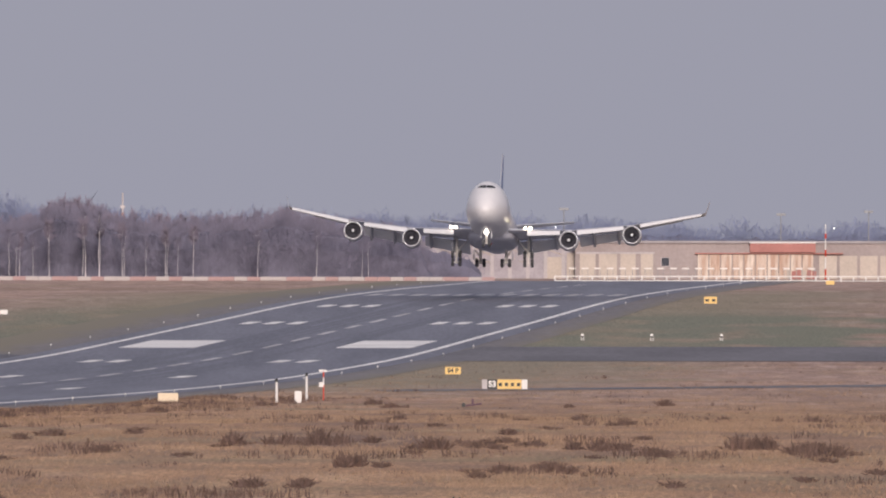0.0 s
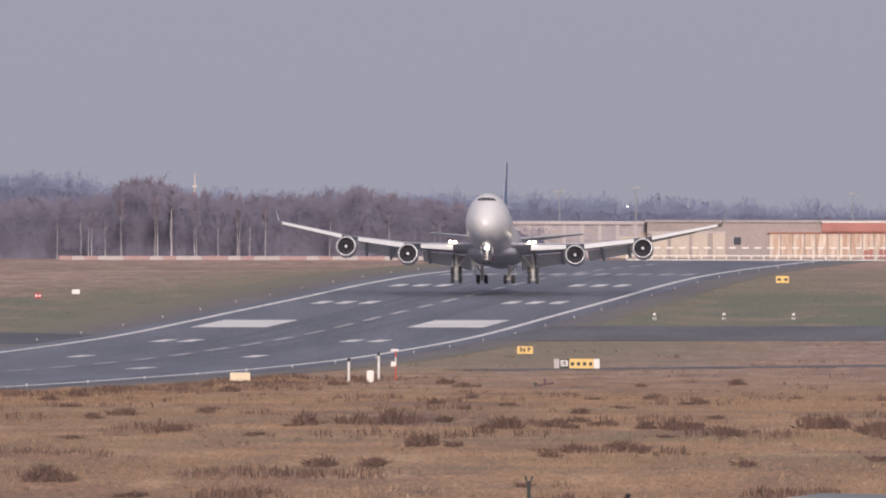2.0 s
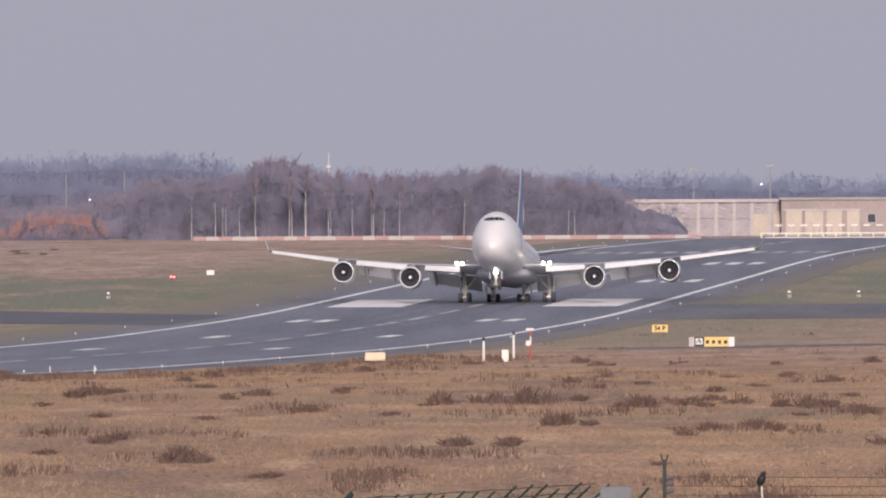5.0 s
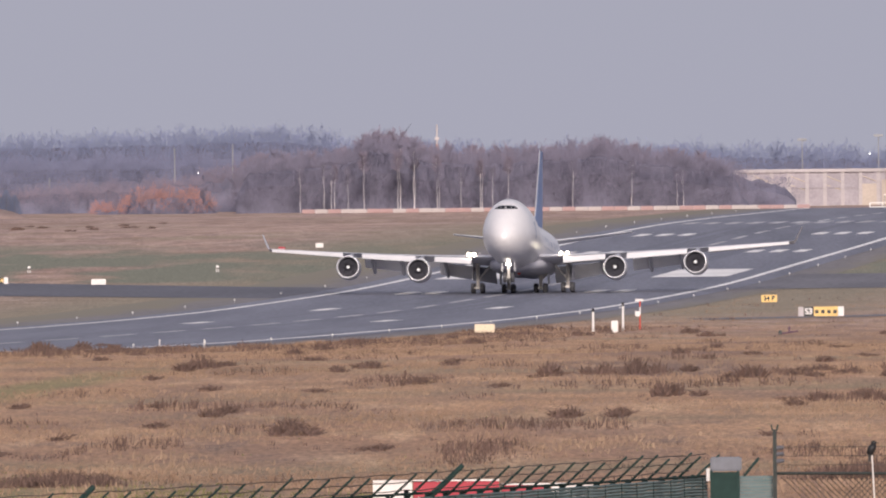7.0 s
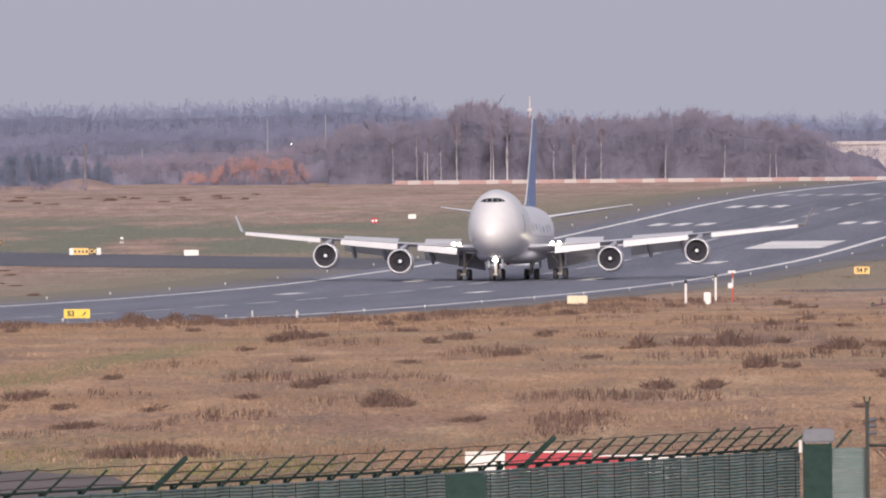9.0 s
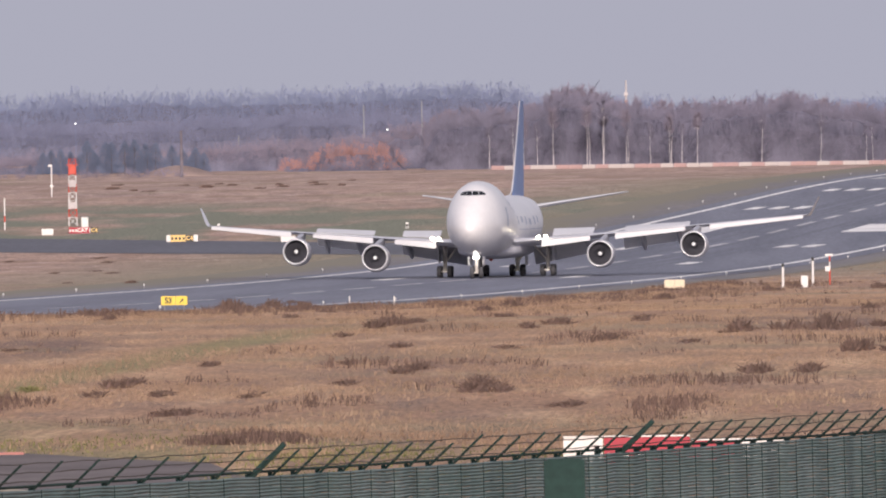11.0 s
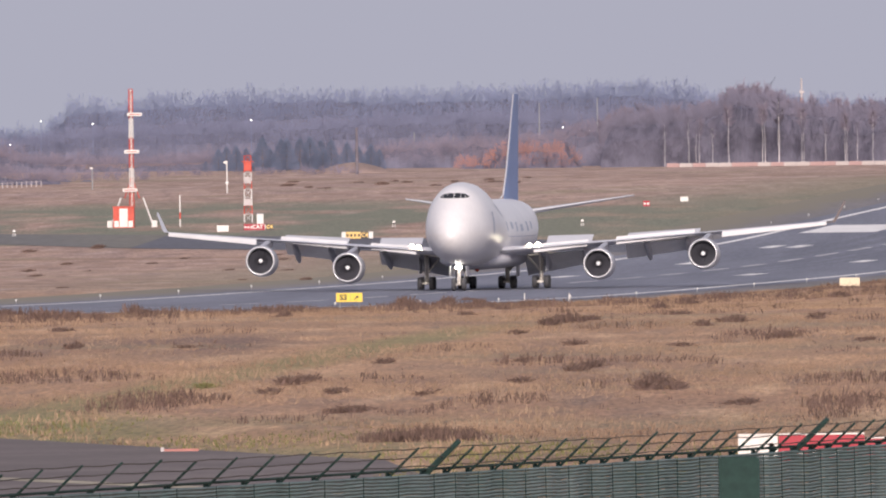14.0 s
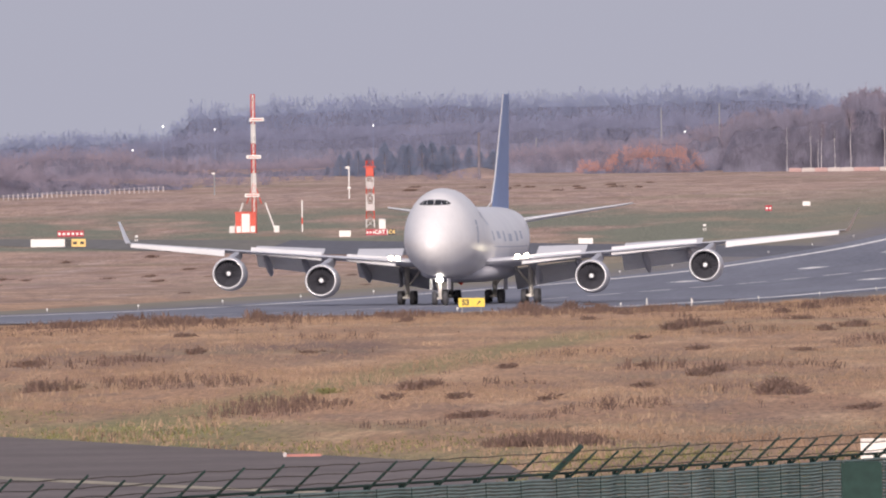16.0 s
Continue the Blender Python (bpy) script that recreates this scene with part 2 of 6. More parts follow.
def ground_material():
    """Straw-coloured winter grass with mown green bands, brown heath and bare patches; haze is mixed into the far
    grass.
    """
    m = bpy.data.materials.new("winter_grassland")
    m.use_nodes = True
    n, l = m.node_tree.nodes, m.node_tree.links
    b = n["Principled BSDF"]
    b.inputs["Roughness"].default_value = 0.95
    geo = n.new("ShaderNodeNewGeometry")
    sep = n.new("ShaderNodeSeparateXYZ")
    l.new(geo.outputs["Position"], sep.inputs[0])

    def noise_at(scale, sx, sy, detail=5):
        mp = n.new("ShaderNodeMapping")
        mp.inputs["Scale"].default_value = (sx, sy, 1)
        l.new(geo.outputs["Position"], mp.inputs[0])
        t = n.new("ShaderNodeTexNoise")
        t.inputs["Scale"].default_value, t.inputs["Detail"].default_value = scale, detail
        l.new(mp.outputs[0], t.inputs["Vector"])
        return t.outputs[0]

    def ramp(x, a, c):
        r = n.new("ShaderNodeMapRange")
        r.inputs[1].default_value, r.inputs[2].default_value = a, c
        l.new(x, r.inputs[0])
        return r.outputs[0]

    def math_(op, x, y):
        q = n.new("ShaderNodeMath")
        q.operation = op
        for i, s in enumerate((x, y)):
            if isinstance(s, (int, float)):
                q.inputs[i].default_value = s
            else:
                l.new(s, q.inputs[i])
        return q.outputs[0]

    def mix(f, a, c):
        q = n.new("ShaderNodeMix")
        q.data_type = "RGBA"
        l.new(f, q.inputs[0])
        for i, s in ((6, a), (7, c)):
            if isinstance(s, tuple):
                q.inputs[i].default_value = (*s, 1)
            else:
                l.new(s, q.inputs[i])
        return q.outputs[2]

    wob = noise_at(0.02, 1.0, 0.25)
    y = math_("ADD", sep.outputs[1], math_("MULTIPLY", math_("SUBTRACT", wob, 0.5), 160.0))
    straw = mix(ramp(noise_at(0.06, 1.0, 0.16, 7), 0.40, 0.60), (0.435, 0.275, 0.170), (0.312, 0.190, 0.123))
    straw = mix(ramp(noise_at(0.11, 0.6, 0.10, 7), 0.52, 0.68), straw, (0.18, 0.114, 0.088))
    straw = mix(ramp(noise_at(1.0, 0.40, 0.055, 6), 0.54, 0.74), straw, (0.20, 0.138, 0.105))
    straw = mix(ramp(noise_at(1.0, 0.30, 0.035, 6), 0.53, 0.74), straw, (0.53, 0.36, 0.235))
    # grass turns paler and pinker with distance: haze put into the colour
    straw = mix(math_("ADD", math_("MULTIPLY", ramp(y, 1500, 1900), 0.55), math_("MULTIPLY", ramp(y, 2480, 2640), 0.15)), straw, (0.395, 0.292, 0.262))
    # long streaks of darker dead growth
    straw = mix(math_("MULTIPLY", ramp(noise_at(1.0, 0.012, 0.045, 6), 0.50, 0.66), 0.62), straw, (0.225, 0.146, 0.100))
    straw = mix(math_("MULTIPLY", ramp(noise_at(1.0, 0.16, 0.030, 6), 0.52, 0.66), 0.60), straw, (0.230, 0.150, 0.110))
    straw = mix(math_("MULTIPLY", ramp(noise_at(1.0, 0.030, 0.022, 6), 0.54, 0.70), 0.55), straw, (0.215, 0.190, 0.115))
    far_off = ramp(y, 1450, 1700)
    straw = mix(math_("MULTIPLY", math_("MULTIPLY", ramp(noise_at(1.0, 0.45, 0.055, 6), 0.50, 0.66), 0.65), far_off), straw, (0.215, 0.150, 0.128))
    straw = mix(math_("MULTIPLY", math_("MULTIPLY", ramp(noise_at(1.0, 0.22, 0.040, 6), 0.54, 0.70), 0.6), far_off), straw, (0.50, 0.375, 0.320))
    # grass beside the runway stays greener
    rw = math_("ABSOLUTE", math_("ADD", math_("SUBTRACT", sep.outputs[0], math_("MULTIPLY", sep.outputs[1], 0.0647)), 168.4), 0.0)
    beside = math_("MULTIPLY", math_("SUBTRACT", 1.0, ramp(rw, 44, 72)), math_("SUBTRACT", 1.0, ramp(y, 2740, 2860)))
    beside = math_("MULTIPLY", math_("MULTIPLY", beside, ramp(y, 1700, 1950)), 0.75)
    straw = mix(beside, straw, (0.215, 0.195, 0.135))
    band = math_("MULTIPLY", ramp(y, 2235, 2260), math_("SUBTRACT", 1.0, ramp(y, 2480, 2580)))
    # green strip along the slanting edge of the apron
    edge = math_("ADD", y, math_("MULTIPLY", sep.outputs[0], 2.737))
    near = math_("SUBTRACT", 1.0, ramp(math_("ADD", edge, math_("MULTIPLY", wob, 14.0)), 558, 578))
    left = math_("SUBTRACT", 1.0, ramp(sep.outputs[0], -36, -14))
    near = math_("MULTIPLY", near, left)
    spots = ramp(noise_at(0.07, 1.0, 0.22), 0.36, 0.54)
    col = mix(math_("MULTIPLY", band, spots), straw, (0.168, 0.170, 0.124))
    col = mix(math_("MULTIPLY", near, spots), col, (0.185, 0.172, 0.078))
    # an old green track through the straw
    track = math_("ABSOLUTE", math_("ADD", math_("SUBTRACT", sep.outputs[0], math_("MULTIPLY", sep.outputs[1], 0.038)), 68.0), 0.0)
    track = math_("SUBTRACT", 1.0, ramp(math_("ADD", track, math_("MULTIPLY", noise_at(1.0, 0.3, 0.05), 3.0)), 2.4, 4.4))
    track = math_("MULTIPLY", math_("MULTIPLY", track, math_("SUBTRACT", 1.0, ramp(y, 850, 960))), 0.8)
    col = mix(track, col, (0.205, 0.182, 0.085))
    hs = n.new("ShaderNodeHueSaturation")
    hs.inputs["Saturation"].default_value = 1.10
    l.new(col, hs.inputs["Color"])
    r = n.new("ShaderNodeMapRange")
    r.inputs[1].default_value, r.inputs[2].default_value = 0.25, 0.75
    r.inputs[3].default_value, r.inputs[4].default_value = 0.62, 1.72
    l.new(noise_at(1.0, 4.0, 0.35, 8), r.inputs[0])
    l.new(r.outputs[0], hs.inputs["Value"])
    l.new(hs.outputs[0], b.inputs["Base Color"])
    return m


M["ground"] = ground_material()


def shoulder_material():
    """Brown-grey paving whose outer edge is overgrown with thin olive grass."""
    m = use("shoulder_asphalt", (0.228, 0.205, 0.203), 0.85, var=0.14, scale=0.05, second=(0.188, 0.174, 0.178), fine=20, stretch=(1, 0.15, 1))
    n, l = m.node_tree.nodes, m.node_tree.links
    b = n["Principled BSDF"]
    old = b.inputs["Base Color"].links[0].from_socket
    geo, dot, grain = n.new("ShaderNodeNewGeometry"), n.new("ShaderNodeVectorMath"), n.new("ShaderNodeTexNoise")
    dot.operation = "DOT_PRODUCT"
    dot.inputs[1].default_value = (1, -0.0647, 0)
    l.new(geo.outputs["Position"], dot.inputs[0])
    mp = n.new("ShaderNodeMapping")
    mp.inputs["Scale"].default_value = (0.22, 0.02, 0)
    l.new(geo.outputs["Position"], mp.inputs[0])
    l.new(mp.outputs[0], grain.inputs["Vector"])
    grain.inputs["Scale"].default_value, grain.inputs["Detail"].default_value = 1.0, 5
    off = n.new("ShaderNodeMath")
    off.operation = "ADD"
    off.inputs[1].default_value = 0.67 + 0.0647 * 2593
    l.new(dot.outputs["Value"], off.inputs[0])
    wide = n.new("ShaderNodeMath")
    wide.operation = "ABSOLUTE"
    l.new(off.outputs[0], wide.inputs[0])
    rough_edge = n.new("ShaderNodeMath")
    rough_edge.operation = "MULTIPLY_ADD"
    rough_edge.inputs[1].default_value = 12.0
    l.new(grain.outputs[0], rough_edge.inputs[0])
    l.new(wide.outputs[0], rough_edge.inputs[2])
    r = n.new("ShaderNodeMapRange")
    r.inputs[1].default_value, r.inputs[2].default_value = 34.5, 41.0
    l.new(rough_edge.outputs[0], r.inputs[0])
    q = n.new("ShaderNodeMix")
    q.data_type = "RGBA"
    q.inputs[7].default_value = (0.235, 0.205, 0.150, 1)
    l.new(r.outputs[0], q.inputs[0])
    l.new(old, q.inputs[6])
    l.new(q.outputs[2], b.inputs["Base Color"])
    return m


SHOULDER = shoulder_material()


# ---- mesh helpers ----
def mesh_of(name, bm, material, smooth=False):
    me = bpy.data.meshes.new(name)
    bm.to_mesh(me)
    bm.free()
    me.materials.append(material)
    if smooth:
        me.shade_smooth()
    return me


def part(name, bm, material, parent=None, label="", at=None, smooth=False):
    """Links a bmesh as one mesh object under a thing or part."""
    me = bm if isinstance(bm, bpy.types.Mesh) else mesh_of(name, bm, material, smooth)
    ob = new(name, me)
    if parent is not None:
        ob.parent = parent
    if at is not None:
        ob.matrix_basis = at
    if label:
        ob["label"] = label
    return ob


def thing(name, m, label, category, group="", kind=""):
    ob = new(name)
    ob.matrix_basis = m
    return tagged(ob, label, category, group, kind)


def box(bm, x0, x1, y0, y1, z0, z1, bevel=0.0):
    vs = [bm.verts.new((x, y, z)) for z in (z0, z1) for y in (y0, y1) for x in (x0, x1)]
    for f in ((0, 2, 3, 1), (4, 5, 7, 6), (0, 1, 5, 4), (2, 6, 7, 3), (0, 4, 6, 2), (1, 3, 7, 5)):
        bm.faces.new([vs[i] for i in f])
    if bevel:
        es = {e for v in vs for e in v.link_edges}
        bmesh.ops.bevel(bm, geom=list(es), offset=bevel, segments=2, affect="EDGES")
    return bm


def boxed(*a, **k):
    return box(bmesh.new(), *a, **k)


def rod(bm, a, b, r0, r1=None, n=8):
    """A tapered round bar from a to b."""
    a, b = Vector(a), Vector(b)
    r1 = r0 if r1 is None else r1
    q = (b - a).to_track_quat("Z", "Y")
    rings = []
    for p, r in ((a, r0), (b, r1)):
        rings.append([bm.verts.new(p + q @ Vector((r * math.cos(i * math.tau / n), r * math.sin(i * math.tau / n), 0))) for i in range(n)])
    for i in range(n):
        bm.faces.new((rings[0][i], rings[0][(i + 1) % n], rings[1][(i + 1) % n], rings[1][i]))
    bm.faces.new(rings[0][::-1])
    bm.faces.new(rings[1])
    return bm


def rodded(*a, **k):
    return rod(bmesh.new(), *a, **k)


def loft(sections, close=True, caps=True):
    """A skin over rings of equally many points."""
    bm = bmesh.new()
    rings = [[bm.verts.new(p) for p in s] for s in sections]
    n = len(rings[0])
    for a, b in zip(rings, rings[1:]):
        for i in range(n if close else n - 1):
            bm.faces.new((a[i], a[(i + 1) % n], b[(i + 1) % n], b[i]))
    if caps:
        bm.faces.new(rings[0][::-1])
        bm.faces.new(rings[-1])
    bmesh.ops.recalc_face_normals(bm, faces=bm.faces)
    return bm


def lathe(profile, n=32, axis_y=True):
    """Turns (distance along y, radius) rows round the y axis."""
    return loft([[(r * math.cos(i * math.tau / n), y, r * math.sin(i * math.tau / n)) for i in range(n)] for y, r in profile], caps=False)


def drape(points, lift, step=10.0, cross=None):
    """A sheet over the ground: points(y) gives the left and right x; y from cross[0] to cross[1]."""
    y0, y1 = cross
    ys = sorted({y0, y1, *[float(y) for y in np.arange(math.ceil(y0 / step) * step, y1, step)]})
    bm = bmesh.new()
    rows = [[bm.verts.new((x, y, gz(y) + lift)) for x in points(y)] for y in ys]
    for a, b in zip(rows, rows[1:]):
        for i in range(len(a) - 1):
            bm.faces.new((a[i], a[i + 1], b[i + 1], b[i]))
    return bm


def raw(name, verts, faces, material):
    me = bpy.data.meshes.new(name)
    me.from_pydata(verts, [], faces)
    me.materials.append(material)
    return me


def letters(text, size, material, m, parent, name="lettering"):
    cu = bpy.data.curves.new(name, "FONT")
    cu.body, cu.size, cu.align_x, cu.align_y, cu.extrude = text, size, "CENTER", "CENTER", 0.01
    cu.offset = 0.035 * size
    ob = new("text_source", cu)
    me = bpy.data.meshes.new_from_object(ob)
    bpy.data.objects.remove(ob)
    me.materials.clear()
    me.materials.append(material)
    return part(name, me, material, parent, at=m)


# ---- ground, runway, taxiways ----
def ground_sheet():
    xs = [-3500, -1500, -700, -400, -250, -180, -120, -80, -40, 0, 40, 80, 120, 180, 250, 400, 700, 1500, 3500]
    verts = [(x, y, z) for y, z in zip(GRID_Y, GRID_Z) for x in xs]
    w = len(xs)
    faces = [(j * w + i, j * w + i + 1, (j + 1) * w + i + 1, (j + 1) * w + i) for j in range(len(GRID_Y) - 1) for i in range(w - 1)]
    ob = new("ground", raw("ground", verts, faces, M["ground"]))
    return tagged(ob, "dry straw-coloured winter grassland with green mown strips", "ground", kind="structure")


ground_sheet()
runway = tagged(part("runway", drape(lambda y: (axis(y) - 26, axis(y) + 26), 0.06, cross=(1050, 3095)), ASPHALT),
                "dark blue-grey asphalt runway with white markings", "runway", kind="structure")
tagged(part("shoulder", drape(lambda y: (axis(y) - 40, axis(y) + 32), 0.03, cross=(1050, 3100)), SHOULDER),
       "brown-grey paved strip beside the runway", "pavement", kind="structure")


def sheet_between(name, corners, lift, material, label):
    """A paved area between a near and a far edge, each a line of (x, y), cut along the ground's rows."""
    (ax, ay), (bx, by), (cx, cy), (dx, dy) = corners
    bm = bmesh.new()
    vs = [bm.verts.new((x, y, 0)) for x, y in corners]
    bm.faces.new(vs)
    lo, hi = min(p[1] for p in corners), max(p[1] for p in corners)
    for y in np.arange(math.ceil(lo / 10) * 10, hi, 10):
        bmesh.ops.bisect_plane(bm, geom=bm.verts[:] + bm.edges[:] + bm.faces[:], plane_co=(0, y, 0), plane_no=(0, 1, 0))
    for v in bm.verts:
        v.co.z = gz(v.co.y) + lift
    bmesh.ops.recalc_face_normals(bm, faces=bm.faces)
    if bm.faces and sum(f.normal.z for f in bm.faces) < 0:
        bmesh.ops.reverse_faces(bm, faces=bm.faces)
    return tagged(part(name, bm, material), label, "pavement", kind="structure")


sheet_between("taxiway", [(-5, 2150), (230, 2165), (230, 2275), (5, 2262)], 0.04, TAXI, "grey asphalt taxiway leading away from the runway")
sheet_between("taxiway", [(-58, 2108), (-48, 2190), (-125, 2293), (-125, 2198)], 0.04, TAXI_DARK, "dark asphalt taxiway crossing the grass")
sheet_between("taxiway", [(-125, 2198), (-125, 2293), (-172, 2334), (-172, 2300)], 0.04, OVERGROWN, "overgrown grey end of the taxiway narrowing into grass")
sheet_between("service_road", [(-5, 1815), (75, 1930), (75, 1958), (-8, 1836)], 0.035, TAXI, "narrow grey service road in the grass")
sheet_between("apron", [(-120, 470), (-14, 470), (-25, 590), (-120, 850)], 0.035, APRON, "worn grey apron with yellow lines behind the fence")
sheet_between("yellow_line", [(-60, 627), (-20, 520), (-20, 524), (-60, 631)], 0.045, YELLOWLINE, "faded yellow taxi line on the apron")


def strip(name, n0, n1, y0, y1, material, parent=None, lift=0.075):
    ob = part(name, drape(lambda y: (axis(y) + n0, axis(y) + n1), lift, cross=(y0, y1)), material)
    ob.parent = parent
    return ob


markings = thing("runway_markings", Matrix(), "worn white painted runway markings", "marking", kind="structure")
for n in (-22.5, 22.5):
    strip("edge_line", n - 0.52, n + 0.52, 1060, 3090, MARK, markings)
for s in (-1, 1):
    strip("aiming_point", min(s * 9, s * 18.8), max(s * 9, s * 18.8), 2249, 2303, MARK, markings)
for y, k in ((2593, 3), (2443, 3), (2143, 2), (1993, 1), (1843, 1)):
    for s in (-1, 1):
        for i in range(k):
            c = s * (9.9 + 3.3 * i)
            strip("touchdown_stripe", c - 0.9, c + 0.9, y - 11, y + 11, MARK, markings)
y = 1312
while y < 3000:
    strip("centre_dash", -0.4, 0.4, y - 15, y + 15, MARKWORN, markings)
    y += 50
for i in range(12):
    c = (1.8 + 3.4 * (i // 2)) * (1 if i % 2 else -1)
    strip("threshold_stripe", c - 0.9, c + 0.9, 2716, 2746, MARKWORN, markings)

RUBBERED = use("tyre_darkened_asphalt", (0.152, 0.157, 0.197), 0.7, var=0.14, scale=0.05, second=(0.135, 0.140, 0.175), fine=14, stretch=(3.0, 0.12, 1))
rnd = random.Random(51)
for i in range(22):
    c = rnd.choice((-1, 1)) * rnd.uniform(1.2, 8.6)
    wd, ya = rnd.uniform(0.25, 0.7), rnd.uniform(1750, 2350)
    strip("tyre_mark", c - wd, c + wd, ya, ya + rnd.uniform(180, 480), RUBBERED, markings, 0.062 + i * 0.0004)

# ---- the aircraft ----
# local axes: nose towards -y, main wheels round y = 0, ground at z = 0
aircraft = thing("airliner", Matrix(), "white four-engined jumbo freighter with a blue tail fin, landing", "airplane")
NOSE = 31.0
FUSE = [(0.0, 0.06, 5.15, 5.30), (0.25, 0.62, 4.58, 5.88), (0.9, 1.20, 4.00, 6.62), (2.2, 1.88, 3.38, 7.68), (3.8, 2.40, 2.95, 8.66),
        (5.2, 2.74, 2.72, 9.42), (6.6, 2.97, 2.58, 9.88), (8.2, 3.12, 2.48, 10.08), (10.5, 3.25, 2.42, 10.22), (14.0, 3.25, 2.36, 10.16),
        (17.0, 3.25, 2.30, 9.72), (20.0, 3.25, 2.25, 9.02), (23.0, 3.25, 2.18, 8.60), (32.0, 3.25, 2.12, 8.55), (48.0, 3.25, 2.15, 8.55),
        (53.0, 3.10, 2.70, 8.55), (58.0, 2.60, 3.75, 8.45), (63.0, 1.85, 5.05, 8.25), (67.0, 1.05, 6.2, 7.95), (69.3, 0.35, 7.0, 7.65)]



def fuse_at(y):
    ys = [math.sqrt(f[0]) for f in FUSE]
    y = math.sqrt(max(y, 0.0))
    i = min(max(int(np.searchsorted(ys, y)) - 1, 0), len(ys) - 2)
    t = (y - ys[i]) / (ys[i + 1] - ys[i])
    out = []
    for k in (1, 2, 3):
        q = [f[k] for f in FUSE]
        d = [(q[j + 1] - q[j]) / (ys[j + 1] - ys[j]) for j in range(len(q) - 1)]
        m = [d[0]] + [0.0 if a * b <= 0 else 2 * a * b / (a + b) for a, b in zip(d, d[1:])] + [d[-1]]
        h = ys[i + 1] - ys[i]
        out.append(q[i] * (1 + 2 * t) * (1 - t) ** 2 + m[i] * h * t * (1 - t) ** 2 + q[i + 1] * t * t * (3 - 2 * t) + m[i + 1] * h * t * t * (t - 1))
    return out


def fuse_point(y, a):
    """A point of the skin; a is the angle from straight down, towards +x."""
    w, lo, hi = fuse_at(y)
    mid = lo + (hi - lo) * (0.5 - 0.08 * min(1.0, max(0.0, (hi - lo - 4.0) / 4.0)))
    c, s = math.cos(a), math.sin(a)
    z = mid - c * (mid - lo) if c > 0 else mid - c * (hi - mid)
    return Vector((w * s, y - NOSE, z))


def skin_at(x, z):
    """Depth of the nose's skin at the place (x, z) as seen from ahead."""
    for y in np.arange(0.2, 20, 0.05):
        w, lo, hi = fuse_at(y)
        if not lo < z < hi:
            continue
        mid = lo + (hi - lo) * (0.5 - 0.08 * min(1.0, max(0.0, (hi - lo - 4.0) / 4.0)))
        k = (z - mid) / ((hi - mid) if z > mid else (mid - lo))
        if w * math.sqrt(max(0, 1 - k * k)) >= abs(x):
            return float(y) - NOSE
    return -NOSE + 20


stations = sorted({*[f[0] for f in FUSE], *[0.02, 0.06, 0.12, 0.2, 0.35], *np.arange(0.5, 9, 0.25).tolist(), *np.arange(9, 69, 2.0).tolist()})
fuselage = part("fuselage", loft([[fuse_point(y, i * math.tau / 48) for i in range(48)] for y in stations]), PAINT, aircraft, smooth=True)


def fairing():
    rings = []
    for y, w, lo, hi in ((19, 1.5, 2.4, 3.2), (22, 3.3, 1.98, 4.0), (27, 3.75, 1.86, 4.3), (36, 3.75, 1.86, 4.3), (41, 3.2, 1.95, 3.8), (45, 1.6, 2.2, 3.1)):
        rings.append([(w * math.sin(i * math.tau / 28), y - NOSE, (lo + hi) / 2 - (hi - lo) / 2 * math.copysign(abs(math.cos(i * math.tau / 28)) ** 0.7, math.cos(i * math.tau / 28))) for i in range(28)])
    return loft(rings)


part("wing_fairing", fairing(), BELLY, aircraft, "grey belly fairing", smooth=True)

for s in (-1, 1):
    for x0, x1, z0, z1, z2, z3 in ((0.03, 0.62, 8.72, 8.73, 9.20, 9.21), (0.65, 1.06, 8.73, 8.75, 9.12, 9.19), (1.09, 1.36, 8.75, 8.79, 8.90, 9.08)):
        bm = bmesh.new()
        grid = []
        for i in range(5):
            f = i / 4
            grid.append([])
            for j in range(5):
                x = x0 + (x1 - x0) * f
                lo, hi = z0 + (z1 - z0) * f, z3 + (z2 - z3) * f
                z = lo + (hi - lo) * j / 4
                grid[-1].append(bm.verts.new((s * x, skin_at(x, z) - 0.06, z)))
        for i in range(4):
            for j in range(4):
                q = (grid[i][j], grid[i + 1][j], grid[i + 1][j + 1], grid[i][j + 1])
                bm.faces.new(q if s > 0 else q[::-1])
        back = bmesh.ops.extrude_face_region(bm, geom=bm.faces[:])
        bmesh.ops.translate(bm, vec=(0, 0.25, 0), verts=[v for v in back["geom"] if isinstance(v, bmesh.types.BMVert)])
        part("cockpit_window", bm, GLASS, fuselage)


def side_patch(y0, y1, a0, a1, s, off=0.015):
    bm = bmesh.new()
    n = max(2, int((y1 - y0) / 1.0) + 1)
    rows = []
    for j in range(n):
        y = y0 + (y1 - y0) * j / (n - 1)
        row = []
        for k in range(3):
            a = radians(a0 + (a1 - a0) * k / 2)
            p = fuse_point(y, a)
            p.x += off
            row.append(bm.verts.new((s * p.x, p.y, p.z)))
        rows.append(row)
    for a, b in zip(rows, rows[1:]):
        for k in range(2):
            bm.faces.new((a[k], b[k], b[k + 1], a[k + 1]) if s > 0 else (a[k + 1], b[k + 1], b[k], a[k]))
    return bm


